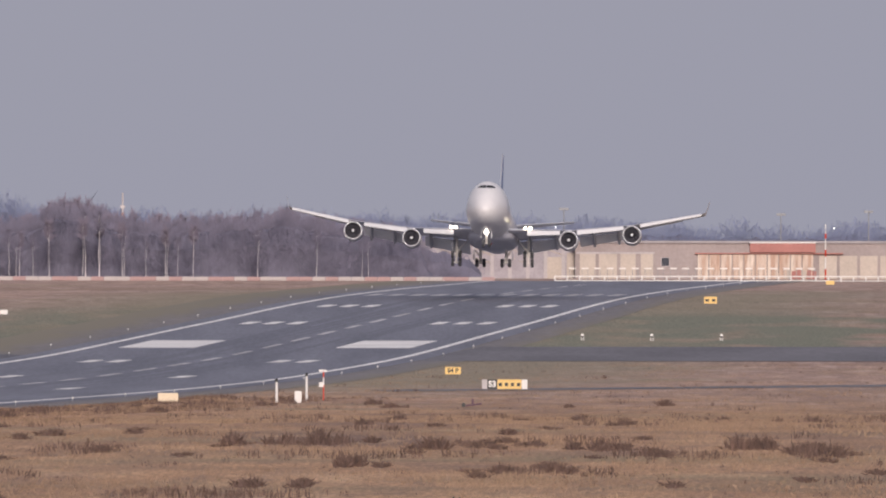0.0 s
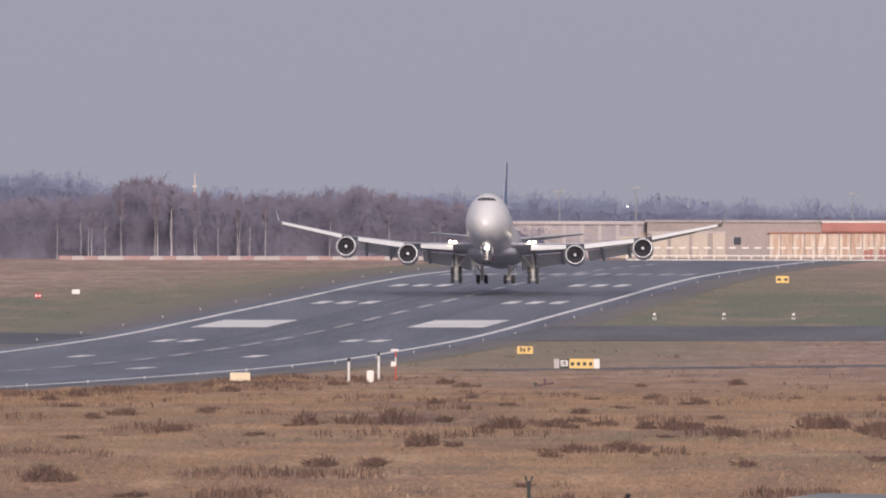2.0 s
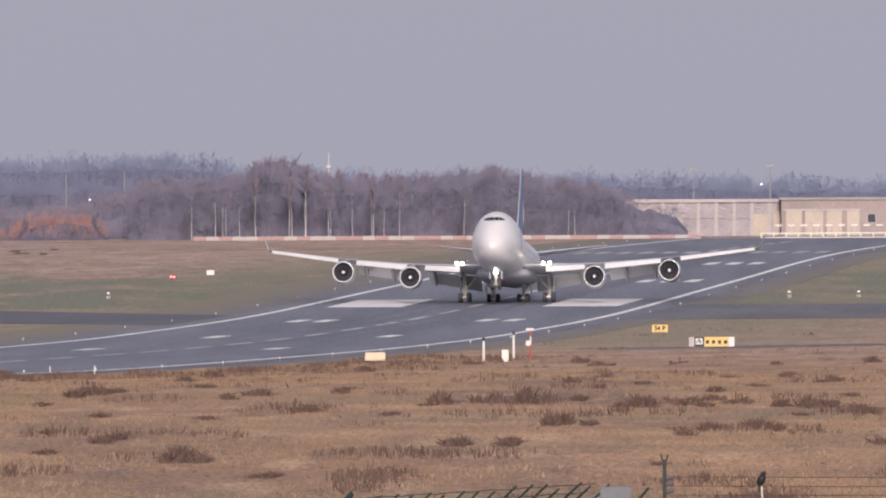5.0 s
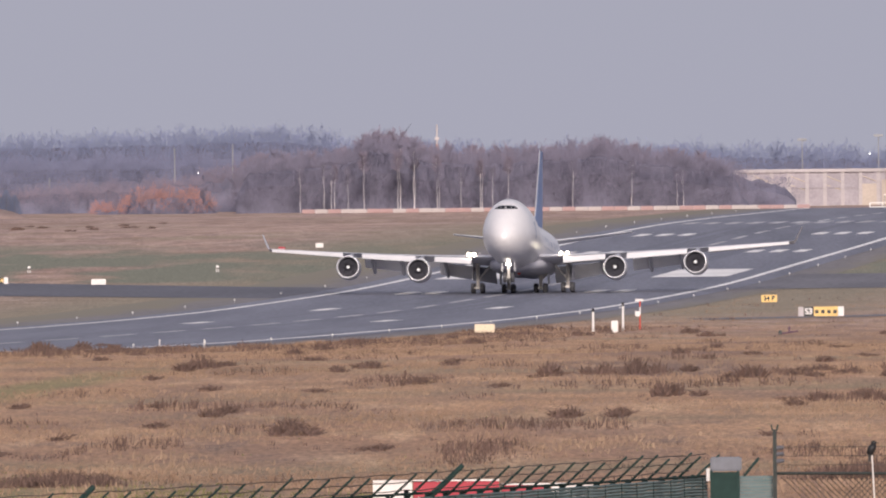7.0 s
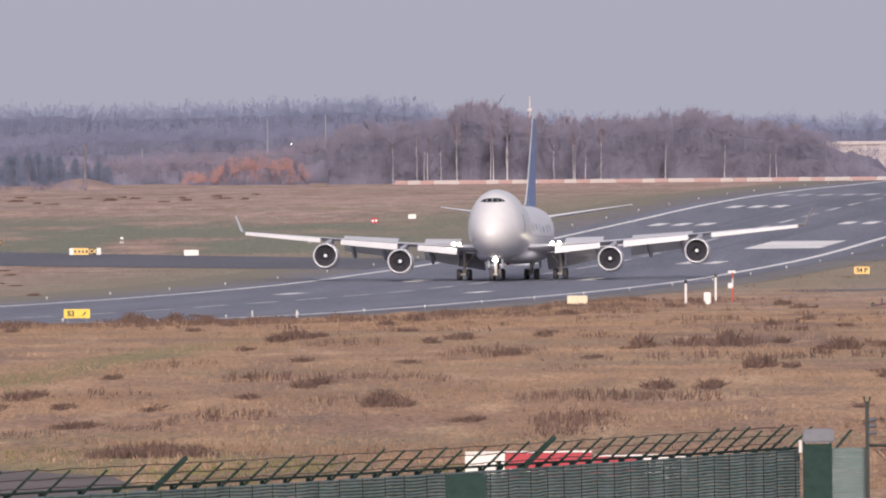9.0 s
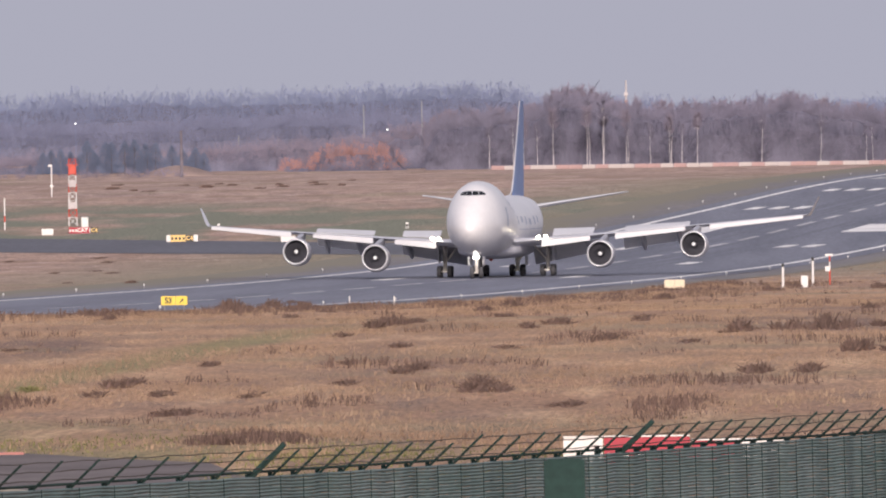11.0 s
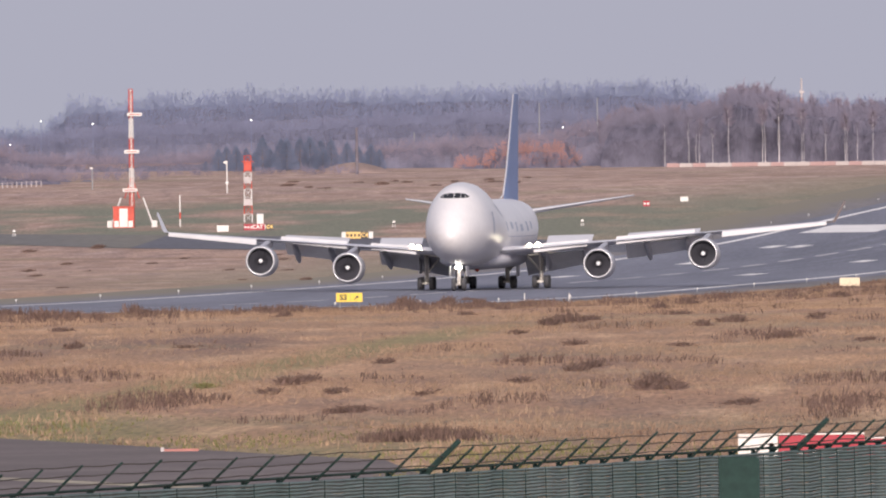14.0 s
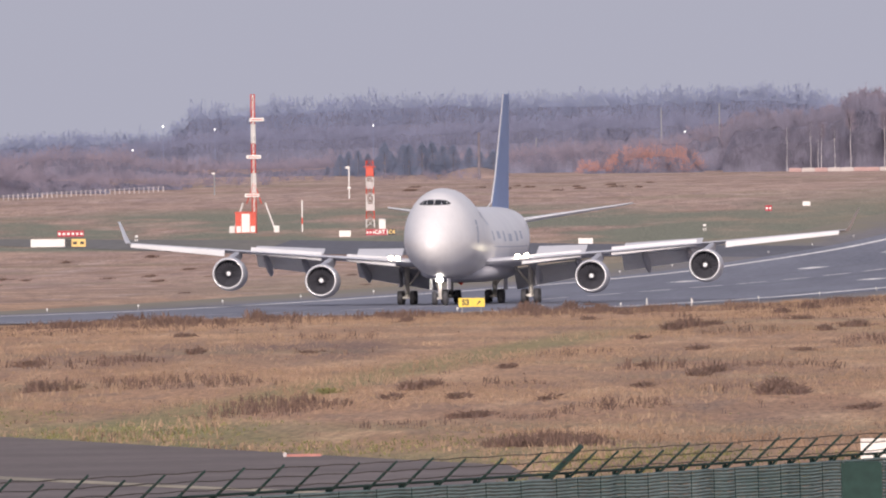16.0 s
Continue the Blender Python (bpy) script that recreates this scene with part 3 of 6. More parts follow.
for s in (-1, 1):
    part("door", side_patch(9.2, 10.2, 84, 112, s), INK, fuselage, "grey outline of the front door")
    for y0, y1, a0, a1 in ((15, 17, 118, 126), (17.8, 19.4, 118, 126), (20, 22, 118, 126), (22, 23.2, 97, 112), (26, 28.4, 101, 112), (31, 32.4, 97, 112), (35, 37.6, 97, 108), (41, 42.6, 97, 112), (45, 46.4, 100, 112), (22, 50, 88, 89.5)):
        part("title_bar", side_patch(y0, y1, a0, a1, s), INK, fuselage, "grey unreadable title on the side")


def airfoil(x, yle, chord, z, thick, twist=0.0, n=9):
    """A ring of points of a wing section at x, from the leading edge round over the top."""
    pts = []
    for i in range(n + 1):
        c = (1 - math.cos(math.pi * i / n)) / 2
        t = thick * chord * 2.6 * (0.2969 * math.sqrt(c) - 0.126 * c - 0.3516 * c * c + 0.2843 * c ** 3 - 0.1015 * c ** 4 + 0.0005)
        pts.append((c, t * 0.95))
    ring = [(c, t) for c, t in pts] + [(c, -t * 0.8) for c, t in pts[-2:0:-1]]
    tw = math.tan(radians(twist))
    return [(x, yle + c * chord, z + t - (c - 0.3) * chord * tw) for c, t in ring]


# wing: span position, leading edge (behind the nose), chord, height, thickness
WING = [(0.0, 19.2, 16.2, 3.55, 0.125), (3.2, 20.2, 15.0, 3.55, 0.125), (6.5, 23.2, 12.4, 3.80, 0.115), (11.9, 27.7, 9.4, 4.22, 0.10), (21.2, 35.4, 6.8, 4.95, 0.09), (32.3, 44.5, 4.0, 5.85, 0.085)]


def wing_at(x):
    xs = [w[0] for w in WING]
    return [float(np.interp(x, xs, [w[k] for w in WING])) for k in (1, 2, 3, 4)]


def wing_ring(s, x):
    le, ch, z, th = wing_at(x)
    ring = [(s * p[0], p[1] - NOSE, p[2]) for p in airfoil(x, le, ch, z, th, twist=2.0)]
    return ring


def panel(s, x0, x1, c0, c1, up, thick, tilt, material, name, parent, label="", front=False):
    """A flap or spoiler along the span: hinged at chord c0, as long as c1 - c0 of the chord, tilted by degrees."""
    rings = []
    for x in (x0, x1):
        le, ch, z, th = wing_at(x)
        tz = z + up * th * ch - (c0 - 0.3) * ch * math.tan(radians(2))
        y = le + c0 * ch - NOSE
        ln = (c1 - c0) * ch
        ca, sa = math.cos(radians(tilt)), math.sin(radians(tilt))
        ring = []
        for a, b in ((0, thick / 2), (0.5, thick), (1, 0.03), (1, -0.03), (0.5, -thick), (0, -thick / 2)):
            ring.append((s * x, y + a * ln * ca - b * sa, tz + a * ln * sa + b * ca))
        rings.append(ring)
    return part(name, loft(rings), material, parent, label)


BENDING, SPOILERS, SLATS, ENGINES = [], [], [], []      # BENDING: part, side, how many hinges lie inboard of it
for s in (-1, 1):
    root = Vector((s * 3.0, 0, 3.6))
    wing = part("wing", loft([wing_ring(s, x) for x in (0.0, 3.2, 6.5, 9.0, 12.3)]), WINGTOP, aircraft, "light grey swept wing", smooth=False)
    BENDING.append((part("middle_wing", loft([wing_ring(s, x) for x in (12.0, 16.5, 21.5)]), WINGTOP, wing), s, 1))
    BENDING.append((part("outer_wing", loft([wing_ring(s, x) for x in (21.2, 26.0, 32.3)]), WINGTOP, wing), s, 2))
    # leading-edge flaps: bright drooped strips
    for x0, x1 in ((5.6, 10.4), (12.9, 19.9), (22.4, 31.8)):
        slat = panel(s, x0, x1, 0.0, -0.10 if x0 > 12 else -0.075, -0.1, 0.10, 50, BAREEDGE, "leading_edge_flap", wing, "bright white drooped leading-edge flap")
        if x0 < 20:
            SLATS.append((slat, s, 1 if x0 > 12 else 0))
        else:
            BENDING.append((slat, s, 2))
    # trailing-edge flaps, lowered
    for x0, x1, c1 in ((3.6, 10.6, 1.20), (13.0, 20.2, 1.24)):
        flap = panel(s, x0, x1, 0.97, c1, -0.15, 0.13, -32, SPINNER, "flap", wing, "lowered grey trailing-edge flap")
        BENDING.append((flap, s, 1 if x0 > 12 else 0))
    BENDING.append((panel(s, 22.0, 28.5, 0.96, 1.06, 0.0, 0.07, -8, WINGTOP, "aileron", wing), s, 2))
    for x0, x1 in ((6.0, 10.2), (13.4, 20.0)):
        le, ch, z, th = wing_at((x0 + x1) / 2)
        SPOILERS.append((panel(s, x0, x1, 0.66, 0.86, 0.42, 0.06, 0, SPOIL, "spoiler", wing, "raised pale spoiler panel"), s, 1 if x0 > 12 else 0))
    # canoe fairings under the flaps
    for x in (5.8, 9.6, 15.2, 18.9):
        le, ch, z, th = wing_at(x)
        rings = []
        for k, r in ((0.42, 0.05), (0.55, 0.26), (0.75, 0.36), (0.96, 0.36), (1.08, 0.30), (1.16, 0.12)):
            yy = le + k * ch - NOSE
            zz = z - 0.45 - max(0, k - 0.6) * 2.5
            rings.append([(s * x + r * 0.75 * math.cos(i * math.tau / 10), yy, zz + r * 1.5 * math.sin(i * math.tau / 10)) for i in range(10)])
        BENDING.append((part("flap_track_fairing", loft(rings), NACELLE, wing, smooth=True), s, 1 if x > 12 else 0))
    # winglet
    le, ch, z, th = wing_at(32.3)
    w0 = [(s * p[0], p[1] - NOSE, p[2]) for p in airfoil(32.3, le, ch, z, th, 2.0)]
    w1 = [(s * (32.5 + (p[2] - z) * 0.6), p[1] - NOSE, z + 0.25 + 0.0 * p[0]) for p in airfoil(31.2, le + 0.5, 3.5, z, 0.07)]
    w2 = [(s * (33.3 + (p[2] - z) * 0.5), p[1] - NOSE, z + 1.95) for p in airfoil(32.0, le + 2.4, 1.7, z, 0.06)]
    BENDING.append((part("winglet", loft([w0, w1, w2]), BAREEDGE, wing, "upswept pale winglet"), s, 2))
    # landing lights in the wing root
    for x in (5.3, 6.02):
        le, ch, z, th = wing_at(x)
        bm = bmesh.new()
        bmesh.ops.create_uvsphere(bm, u_segments=16, v_segments=8, radius=0.21)
        bmesh.ops.scale(bm, vec=(1, 0.5, 0.8), verts=bm.verts)
        part("landing_light", bm, LIGHT, wing, "glowing landing light", at=pose(s * x, le - NOSE + 0.05, z + 0.44), smooth=True)
    # engines
    for x, yin, zc in ((11.95, 20.2, 2.30), (21.2, 28.6, 3.05)):
        engine = part("engine", lathe([(0.0, 1.24), (-0.06, 1.30), (0.0, 1.37), (0.5, 1.46), (1.6, 1.50), (2.9, 1.44), (3.9, 1.30), (3.9, 1.15), (2.5, 1.2)], 40), NACELLE, aircraft,
                      "grey turbofan engine pod with a bright lip", at=pose(s * x, yin - NOSE, zc, -2, 0, 0), smooth=True)
        ENGINES.append((engine, s, 1 if x > 12 else 0, pose(s * x, yin - NOSE, zc, -2, 0, 0)))
        part("inlet_lip", lathe([(0.28, 1.19), (0.02, 1.235), (-0.085, 1.30), (0.02, 1.385), (0.22, 1.425)], 40), LIP, engine, "bright metal inlet lip", smooth=True)
        part("inlet_duct", lathe([(0.27, 1.185), (1.0, 1.22), (1.25, 1.22), (1.25, 0.05)], 40), DARK, engine, smooth=True)
        bm = bmesh.new()
        pairs = []
        for i in range(26):
            a = i * math.tau / 26
            c, d = math.cos(a), math.sin(a)
            e, f = math.cos(a + 0.17), math.sin(a + 0.17)
            pairs.append([bm.verts.new(p) for p in ((0.3 * c, 0.95, 0.3 * d), (1.18 * c, 0.9, 1.18 * d))])
            pairs.append([bm.verts.new(p) for p in ((0.3 * e, 1.15, 0.3 * f), (1.18 * e, 1.1, 1.18 * f))])
        for p, q in zip(pairs, pairs[1:] + pairs[:1]):
            bm.faces.new((p[0], p[1], q[1], q[0]))
        part("fan", bm, FAN, engine, "dark fan blades")
        part("spinner", lathe([(0.55, 0.09), (0.7, 0.20), (0.95, 0.33), (1.1, 0.34)], 20), FAN, engine, "dark spinner", smooth=True)
        part("spinner_tip", lathe([(0.36, 0.01), (0.375, 0.14), (0.44, 0.22), (0.6, 0.02)], 14), SPINNER, engine, "white spinner tip", smooth=True)
        part("core_cowl", lathe([(3.4, 1.05), (4.6, 0.8), (5.6, 0.55), (5.6, 0.1)], 28), LIP, engine, smooth=True)
        le, ch, z, th = wing_at(x)
        rings = []
        for t_, wd in ((0.0, 0.16), (0.25, 0.28), (0.6, 0.28), (1.0, 0.10)):
            yy = yin + 1.2 + t_ * (le + 3.2 - yin - 1.2)
            top = zc + 1.35 + (z + 0.05 - zc - 1.35) * min(1, t_ * 1.15)
            low = zc + 1.25 - 0.3 * t_ if t_ < 0.7 else z - 0.5
            rings.append([(s * x + a * wd, yy - NOSE, b) for a, b in ((-1, low), (1, low), (1, top), (0.5, top + 0.12), (-0.5, top + 0.12), (-1, top))])
        BENDING.append((part("pylon", loft(rings), NACELLE, wing), s, 1 if x > 12 else 0))

bm = bmesh.new()
bmesh.ops.create_uvsphere(bm, u_segments=12, v_segments=8, radius=0.22)
part("beacon", bm, RED, aircraft, "red beacon lens under the belly", at=pose(0, -6.5, 1.90), smooth=True)

# tail
fin = part("tail_fin", loft([[(p[2] - 0.0, p[1] - NOSE, zz) for p in airfoil(0, le, ch, 0, 0.055)] for le, ch, zz in ((50.5, 14.5, 8.1), (54.0, 11.6, 11.4), (62.0, 5.0, 18.7))]), BLUE, aircraft, "tall blue tail fin")
part("fin_edge", loft([[(a * wd, y - NOSE + b, z) for a, b in ((-1, 0.12), (0, -0.12), (1, 0.12))] for y, z, wd in ((46.5, 8.4, 0.08), (50.6, 9.0, 0.08), (54.0, 11.4, 0.07), (62.0, 18.7, 0.05))]), BAREEDGE, fin, "pale leading edge of the fin")
for s in (-1, 1):
    part("stabiliser", loft([[(s * p[0], p[1] - NOSE, p[2]) for p in airfoil(x, le, ch, z, 0.115)] for x, le, ch, z in ((0.5, 57.0, 9.6, 7.15), (2.0, 58.2, 8.8, 7.3), (11.1, 65.8, 2.7, 8.65))]), BAREEDGE, aircraft, "white tailplane half")


# landing gear
def wheel(parent, x, y, z, r=0.62, w=0.46):
    at = pose(x, y, z, 0, 0, 90)
    tyre = part("tyre", lathe([(-w / 2, r * 0.52), (-w / 2, r * 0.86), (-w * 0.32, r * 0.98), (0, r), (w * 0.32, r * 0.98), (w / 2, r * 0.86), (w / 2, r * 0.52), (0, r * 0.45), (-w / 2, r * 0.52)], 22), RUBBER, parent, "black rubber tyre", at=at, smooth=True)
    rim = part("rim", lathe([(-w * 0.42, 0.02), (-w * 0.36, r * 0.5), (w * 0.36, r * 0.5), (w * 0.42, 0.02)], 18), STEEL, parent, at=at, smooth=True)
    return [(tyre, at), (rim, at)]


GEARS, TILTED = [], []
for x, y, name, top in ((-5.5, 0.0, "wing_gear", 3.6), (5.5, 0.0, "wing_gear", 3.6), (-1.95, 3.1, "body_gear", 2.6), (1.95, 3.1, "body_gear", 2.6)):
    g = part(name, rodded((0, 0, 0.75), (0, 0, top), 0.20, 0.25, 14), STEEL, aircraft, "steel main gear leg with a four-wheel bogie", at=pose(x, y, 0), smooth=True)
    GEARS.append((g, x, y))
    bogie = [(part("bogie_beam", boxed(-0.14, 0.14, -0.95, 0.95, 0.5, 0.78, bevel=0.04), STEEL, g), Matrix())]
    for yy in (-0.73, 0.73):
        bogie.append((part("axle", rodded((-0.6, yy, 0.63), (0.6, yy, 0.63), 0.08), STEEL, g), Matrix()))
        for xx in (-0.56, 0.56):
            bogie += wheel(g, xx, yy, 0.62)
    if abs(x) > 3:
        TILTED += bogie
    sx = 1 if x > 0 else -1
    part("side_brace", rodded((0, 0, 1.5), (-sx * 1.7 if abs(x) > 3 else sx * 0.9, 0.2, top), 0.11), STEEL, g)
    part("drag_brace", rodded((0, 0, 1.3), (0, -1.6, top), 0.09), STEEL, g)
    part("torque_link", loft([[(-0.05, -0.2, 0.8), (0.05, -0.2, 0.8), (0.05, -0.2, 1.0), (-0.05, -0.2, 1.0)], [(-0.05, -0.5, 1.3), (0.05, -0.5, 1.3), (0.05, -0.5, 1.45), (-0.05, -0.5, 1.45)]]), STEEL, g)
    if abs(x) > 3:
        part("gear_door", boxed(sx * 0.55, sx * 0.62, -1.3, 1.4, 1.55, 3.3, bevel=0.02), BELLY, g, "grey gear door")
    else:
        part("gear_door", boxed(sx * 0.95, sx * 1.02, -1.5, 1.5, 1.15, 2.4, bevel=0.02), BELLY, g, "grey gear door")
nose_gear = part("nose_gear", rodded((0, 0, 0.6), (0, 0.15, 3.0), 0.16, 0.20, 12), STEEL, aircraft, "steel nose gear leg with two wheels", at=pose(0, -23.4, 0), smooth=True)
part("axle", rodded((-0.5, 0, 0.6), (0.5, 0, 0.6), 0.08), STEEL, nose_gear)
for xx in (-0.46, 0.46):
    wheel(nose_gear, xx, 0, 0.61, 0.61, 0.42)
part("drag_brace", rodded((0, 0.1, 1.4), (0, 1.8, 2.6), 0.08), STEEL, nose_gear)
for s in (-1, 1):
    part("gear_door", boxed(s * 0.75, s * 0.80, -1.0, 1.6, 1.35, 2.35, bevel=0.02), PAINT, nose_gear, "white nose gear door")
    bm = bmesh.new()
    bmesh.ops.create_uvsphere(bm, u_segments=14, v_segments=8, radius=0.13)
    part("taxi_light", bm, LIGHT_COOL, nose_gear, "glowing taxi light", at=pose(s * 0.22, -0.25, 2.20), smooth=True)
bm = bmesh.new()
bmesh.ops.create_uvsphere(bm, u_segments=14, v_segments=8, radius=0.18)
part("taxi_light", bm, LIGHT_COOL, nose_gear, "glowing taxi light", at=pose(0, -0.25, 2.55), smooth=True)


# ---- signs, posts and lights beside the runway ----
def span(u0, u1, y):
    return place(u0, y), place(u1, y)


def sign_board(u0, u1, v0, v1, segments, label, name="taxiway_sign", depth=0.3, legs=2, at_y=None):
    """A board on short legs. segments: (share of the width, material, text, text material)."""
    x, y, z = on_ground((u0 + u1) / 2, v1 + 2)
    px = FOCAL / y
    leg = max(0.12, 2 / px)
    if at_y:
        x, y, z = place((u0 + u1) / 2, at_y), at_y, gz(at_y)
        px = FOCAL / y
        leg = max(0.12, height(v1, y) - z)
    w, h = (u1 - u0) / px, (v1 - v0) / px
    th = thing(name, pose(x, y, z), label, "sign")
    x0 = -w / 2
    for share, m, text, tm in segments:
        x1 = x0 + w * share
        p = part("panel", boxed(x0 + 0.01, x1 - 0.01, -depth / 2, depth / 2, leg, leg + h, bevel=0.02), m, th)
        c = Matrix.Translation(((x0 + x1) / 2, -depth / 2 - 0.012, leg + h / 2)) @ pose(0, 0, 0, 90, 0, 0)
        if text and text[0] == "#":
            k = int(text[1:])
            for i in range(k):
                bx = x0 + (x1 - x0) * (i + 0.5) / k
                bw = (x1 - x0) / k * 0.28
                part("writing_bar", boxed(bx - bw, bx + bw, -depth / 2 - 0.02, -depth / 2 + 0.01, leg + h * 0.3, leg + h * 0.66), tm, p)
        elif text == ">":
            cx, cz, q = (x0 + x1) / 2, leg + h * 0.48, h * 0.24
            part("arrow", loft([[(cx + a * q, yy, cz + b * q) for a, b in ((-1.1, -0.75), (-0.75, -1.1), (0.3, -0.05), (0.65, -0.4), (0.9, 0.9), (-0.4, 0.65), (-0.05, 0.3))] for yy in (-depth / 2 - 0.02, -depth / 2 + 0.01)]), tm, p)
        elif text:
            letters(text, h * 0.86, tm, c, p)
        x0 = x1
    for i in range(legs):
        lx = -w * 0.36 + w * 0.72 * (i / max(1, legs - 1))
        part("leg", rodded((lx, 0, -0.1), (lx, 0, leg + 0.05), 0.04), GREYMET, th)
    return th


sign_board(280, 316, 697, 712, [(0.5, CREAM, "", None), (0.5, CREAM, "", None)], "cream marker board on short legs beside the runway", "marker_board")
sign_board(788, 816, 650, 663, [(1, SIGN_HAZED, "S4 P", SIGN_K)], "yellow taxiway sign with black letters")
sign_board(853, 934, 672, 689, [(0.12, PALEPOST, "", None), (0.22, SIGN_K, "S3", SIGN_W), (0.53, SIGN_HAZED, "#4", SIGN_K), (0.13, SIGN_W, "", None)], "long black and yellow taxiway sign with a white end")
sign_board(1246, 1269, 525, 537, [(1, SIGN_HAZED, "#2", SIGN_K)], "small yellow taxiway sign in the grass")
sign_board(1462, 1477, 496, 503, [(1, SIGN_HAZED, "", None)], "small yellow sign near the runway end")
sign_board(-612, -565, 713, 729, [(0.55, SIGN_BRIGHT, "S3", SIGN_K), (0.45, SIGN_BRIGHT, ">", SIGN_K)], "yellow taxiway sign with black S3 and an arrow", at_y=1165.0)
sign_board(-774, -736, 589, 600, [(0.42, SIGN_R, "#3", SIGN_W), (0.58, SIGN_R, "CAT I", SIGN_W)], "red holding sign with white letters")
sign_board(-735, -722, 589, 600, [(1, SIGN_K, "C4", SIGN_HAZED)], "black location sign reading C4")
sign_board(-822, -801, 591, 602, [(1, SIGN_W, "", None)], "white board sign beside the taxiway", "marker_board")
sign_board(-601, -545, 605, 617, [(0.13, SIGN_W, "", None), (0.48, SIGN_HAZED, "#4", SIGN_K), (0.25, SIGN_K, "C4", SIGN_HAZED), (0.14, SIGN_W, "", None)], "yellow and black taxiway sign reading C4 with white ends")
sign_board(-1322, -1275, 584, 595, [(1, SIGN_R, "#6", SIGN_W)], "red holding sign with white letters")
sign_board(-1370, -1309, 599, 613, [(1, SIGN_W, "", None)], "long white board sign by the taxiway", "marker_board")
sign_board(-1308, -1272, 599, 613, [(0.3, SIGN_K, "", None), (0.7, SIGN_HAZED, "#2", SIGN_K)], "black and yellow sign by the taxiway")
sign_board(-398, -372, 610, 620, [(1, SIGN_W, "", None)], "white board sign beside the taxiway", "marker_board")
sign_board(-66, -54, 556, 566, [(1, SIGN_R, "#2", SIGN_W)], "small red sign in the grass")
sign_board(0, 14, 550, 558, [(1, SIGN_W, "", None)], "small white board in the grass", "marker_board")


def post(u, v0, v1, r, bands, label, name="marker_post", cat="post", extra=()):
    """An upright post: bands are (from, to, material) in shares of its height; extra boxes (name, x0, x1, z0, z1, material)."""
    x, y, z = on_ground(u, v1)
    h = (v1 - v0) * y / FOCAL
    th = thing(name, pose(x, y, z), label, cat)
    for a, b, m in bands:
        part("section", rodded((0, 0, a * h - (0.2 if a == 0 else 0)), (0, 0, b * h), r, None, 10), m, th)
    for nm, x0, x1, z0, z1, m in extra:
        part(nm, boxed(x0, x1, -0.12, 0.12, z0 * h, z1 * h, bevel=0.02), m, th)
    return th


post(490, 671, 714, 0.12, [(0, 0.86, WHITE), (0.86, 1, SIGN_K)], "white marker post with a dark top in the grass")
post(543, 661, 711, 0.12, [(0, 0.88, WHITE), (0.88, 1, SIGN_K)], "white marker post with a dark top in the grass")
post(573, 655, 710, 0.07, [(0, 0.5, RED), (0.5, 0.75, WHITE), (0.75, 1, RED)], "thin red and white post with a small box", extra=(("crossbar", -0.45, 0.3, 0.93, 1.0, WHITE), ("box", -0.45, 0.0, 0.44, 0.60, WHITE)))
cab = on_ground(528, 714)
cabinet = thing("cabinet", pose(cab[0], cab[1], cab[2]), "small white equipment cabinet in the grass", "cabinet")
part("body", boxed(-0.32, 0.32, -0.3, 0.3, 0, 1.12, bevel=0.04), WHITE, cabinet)
part("door", boxed(-0.26, 0.26, -0.33, -0.3, 0.1, 1.0, bevel=0.01), SIGN_W, cabinet)
for u in (-278, -199):
    post(u, 718, 736, 0.05, [(0, 1, WHITE)], "thin white marker stake at the runway edge", "marker_stake")


def legged_marker(u, v):
    x, y, z = on_ground(u, v)
    th = thing("taxiway_marker", pose(x, y, z), "small pale marker on two legs in the grass", "marker", "markers in the green strip")
    for sx in (-0.16, 0.16):
        part("leg", rodded((sx, 0, -0.1), (sx * 0.8, 0, 0.85), 0.06), WHITE, th)
    part("cap", boxed(-0.2, 0.2, -0.08, 0.08, 0.42, 0.60, bevel=0.02), SIGN_K, th)
    part("head", boxed(-0.17, 0.17, -0.1, 0.1, 0.6, 0.9, bevel=0.03), WHITE, th)


for u, v in ((1031, 603), (1154, 603), (1277, 603), (-174, 600), (-508, 598), (-1182, 606)):
    legged_marker(u, v)

# edge lights
first = thing("edge_light", Matrix(), "small white runway edge light on the shoulder", "light", "runway edge lights")
part("lamp_head", lathe([(-0.10, 0.02), (-0.09, 0.07), (0.05, 0.085), (0.09, 0.02)], 10), WHITE, first, at=pose(0, 0, 0.32, 90, 0, 0))
part("stem", rodded((0, 0, -0.05), (0, 0, 0.25), 0.03), GREYMET, first)
spots = [(s, y) for s in (-27.5, 26.8) for y in range(1290, 3080, 60)]
for i, (s, y) in enumerate(spots):
    m = pose(axis(y) + s, y, gz(y) + 0.07)
    if i == 0:
        first.matrix_basis = m
    else:
        copy_thing(first, m)


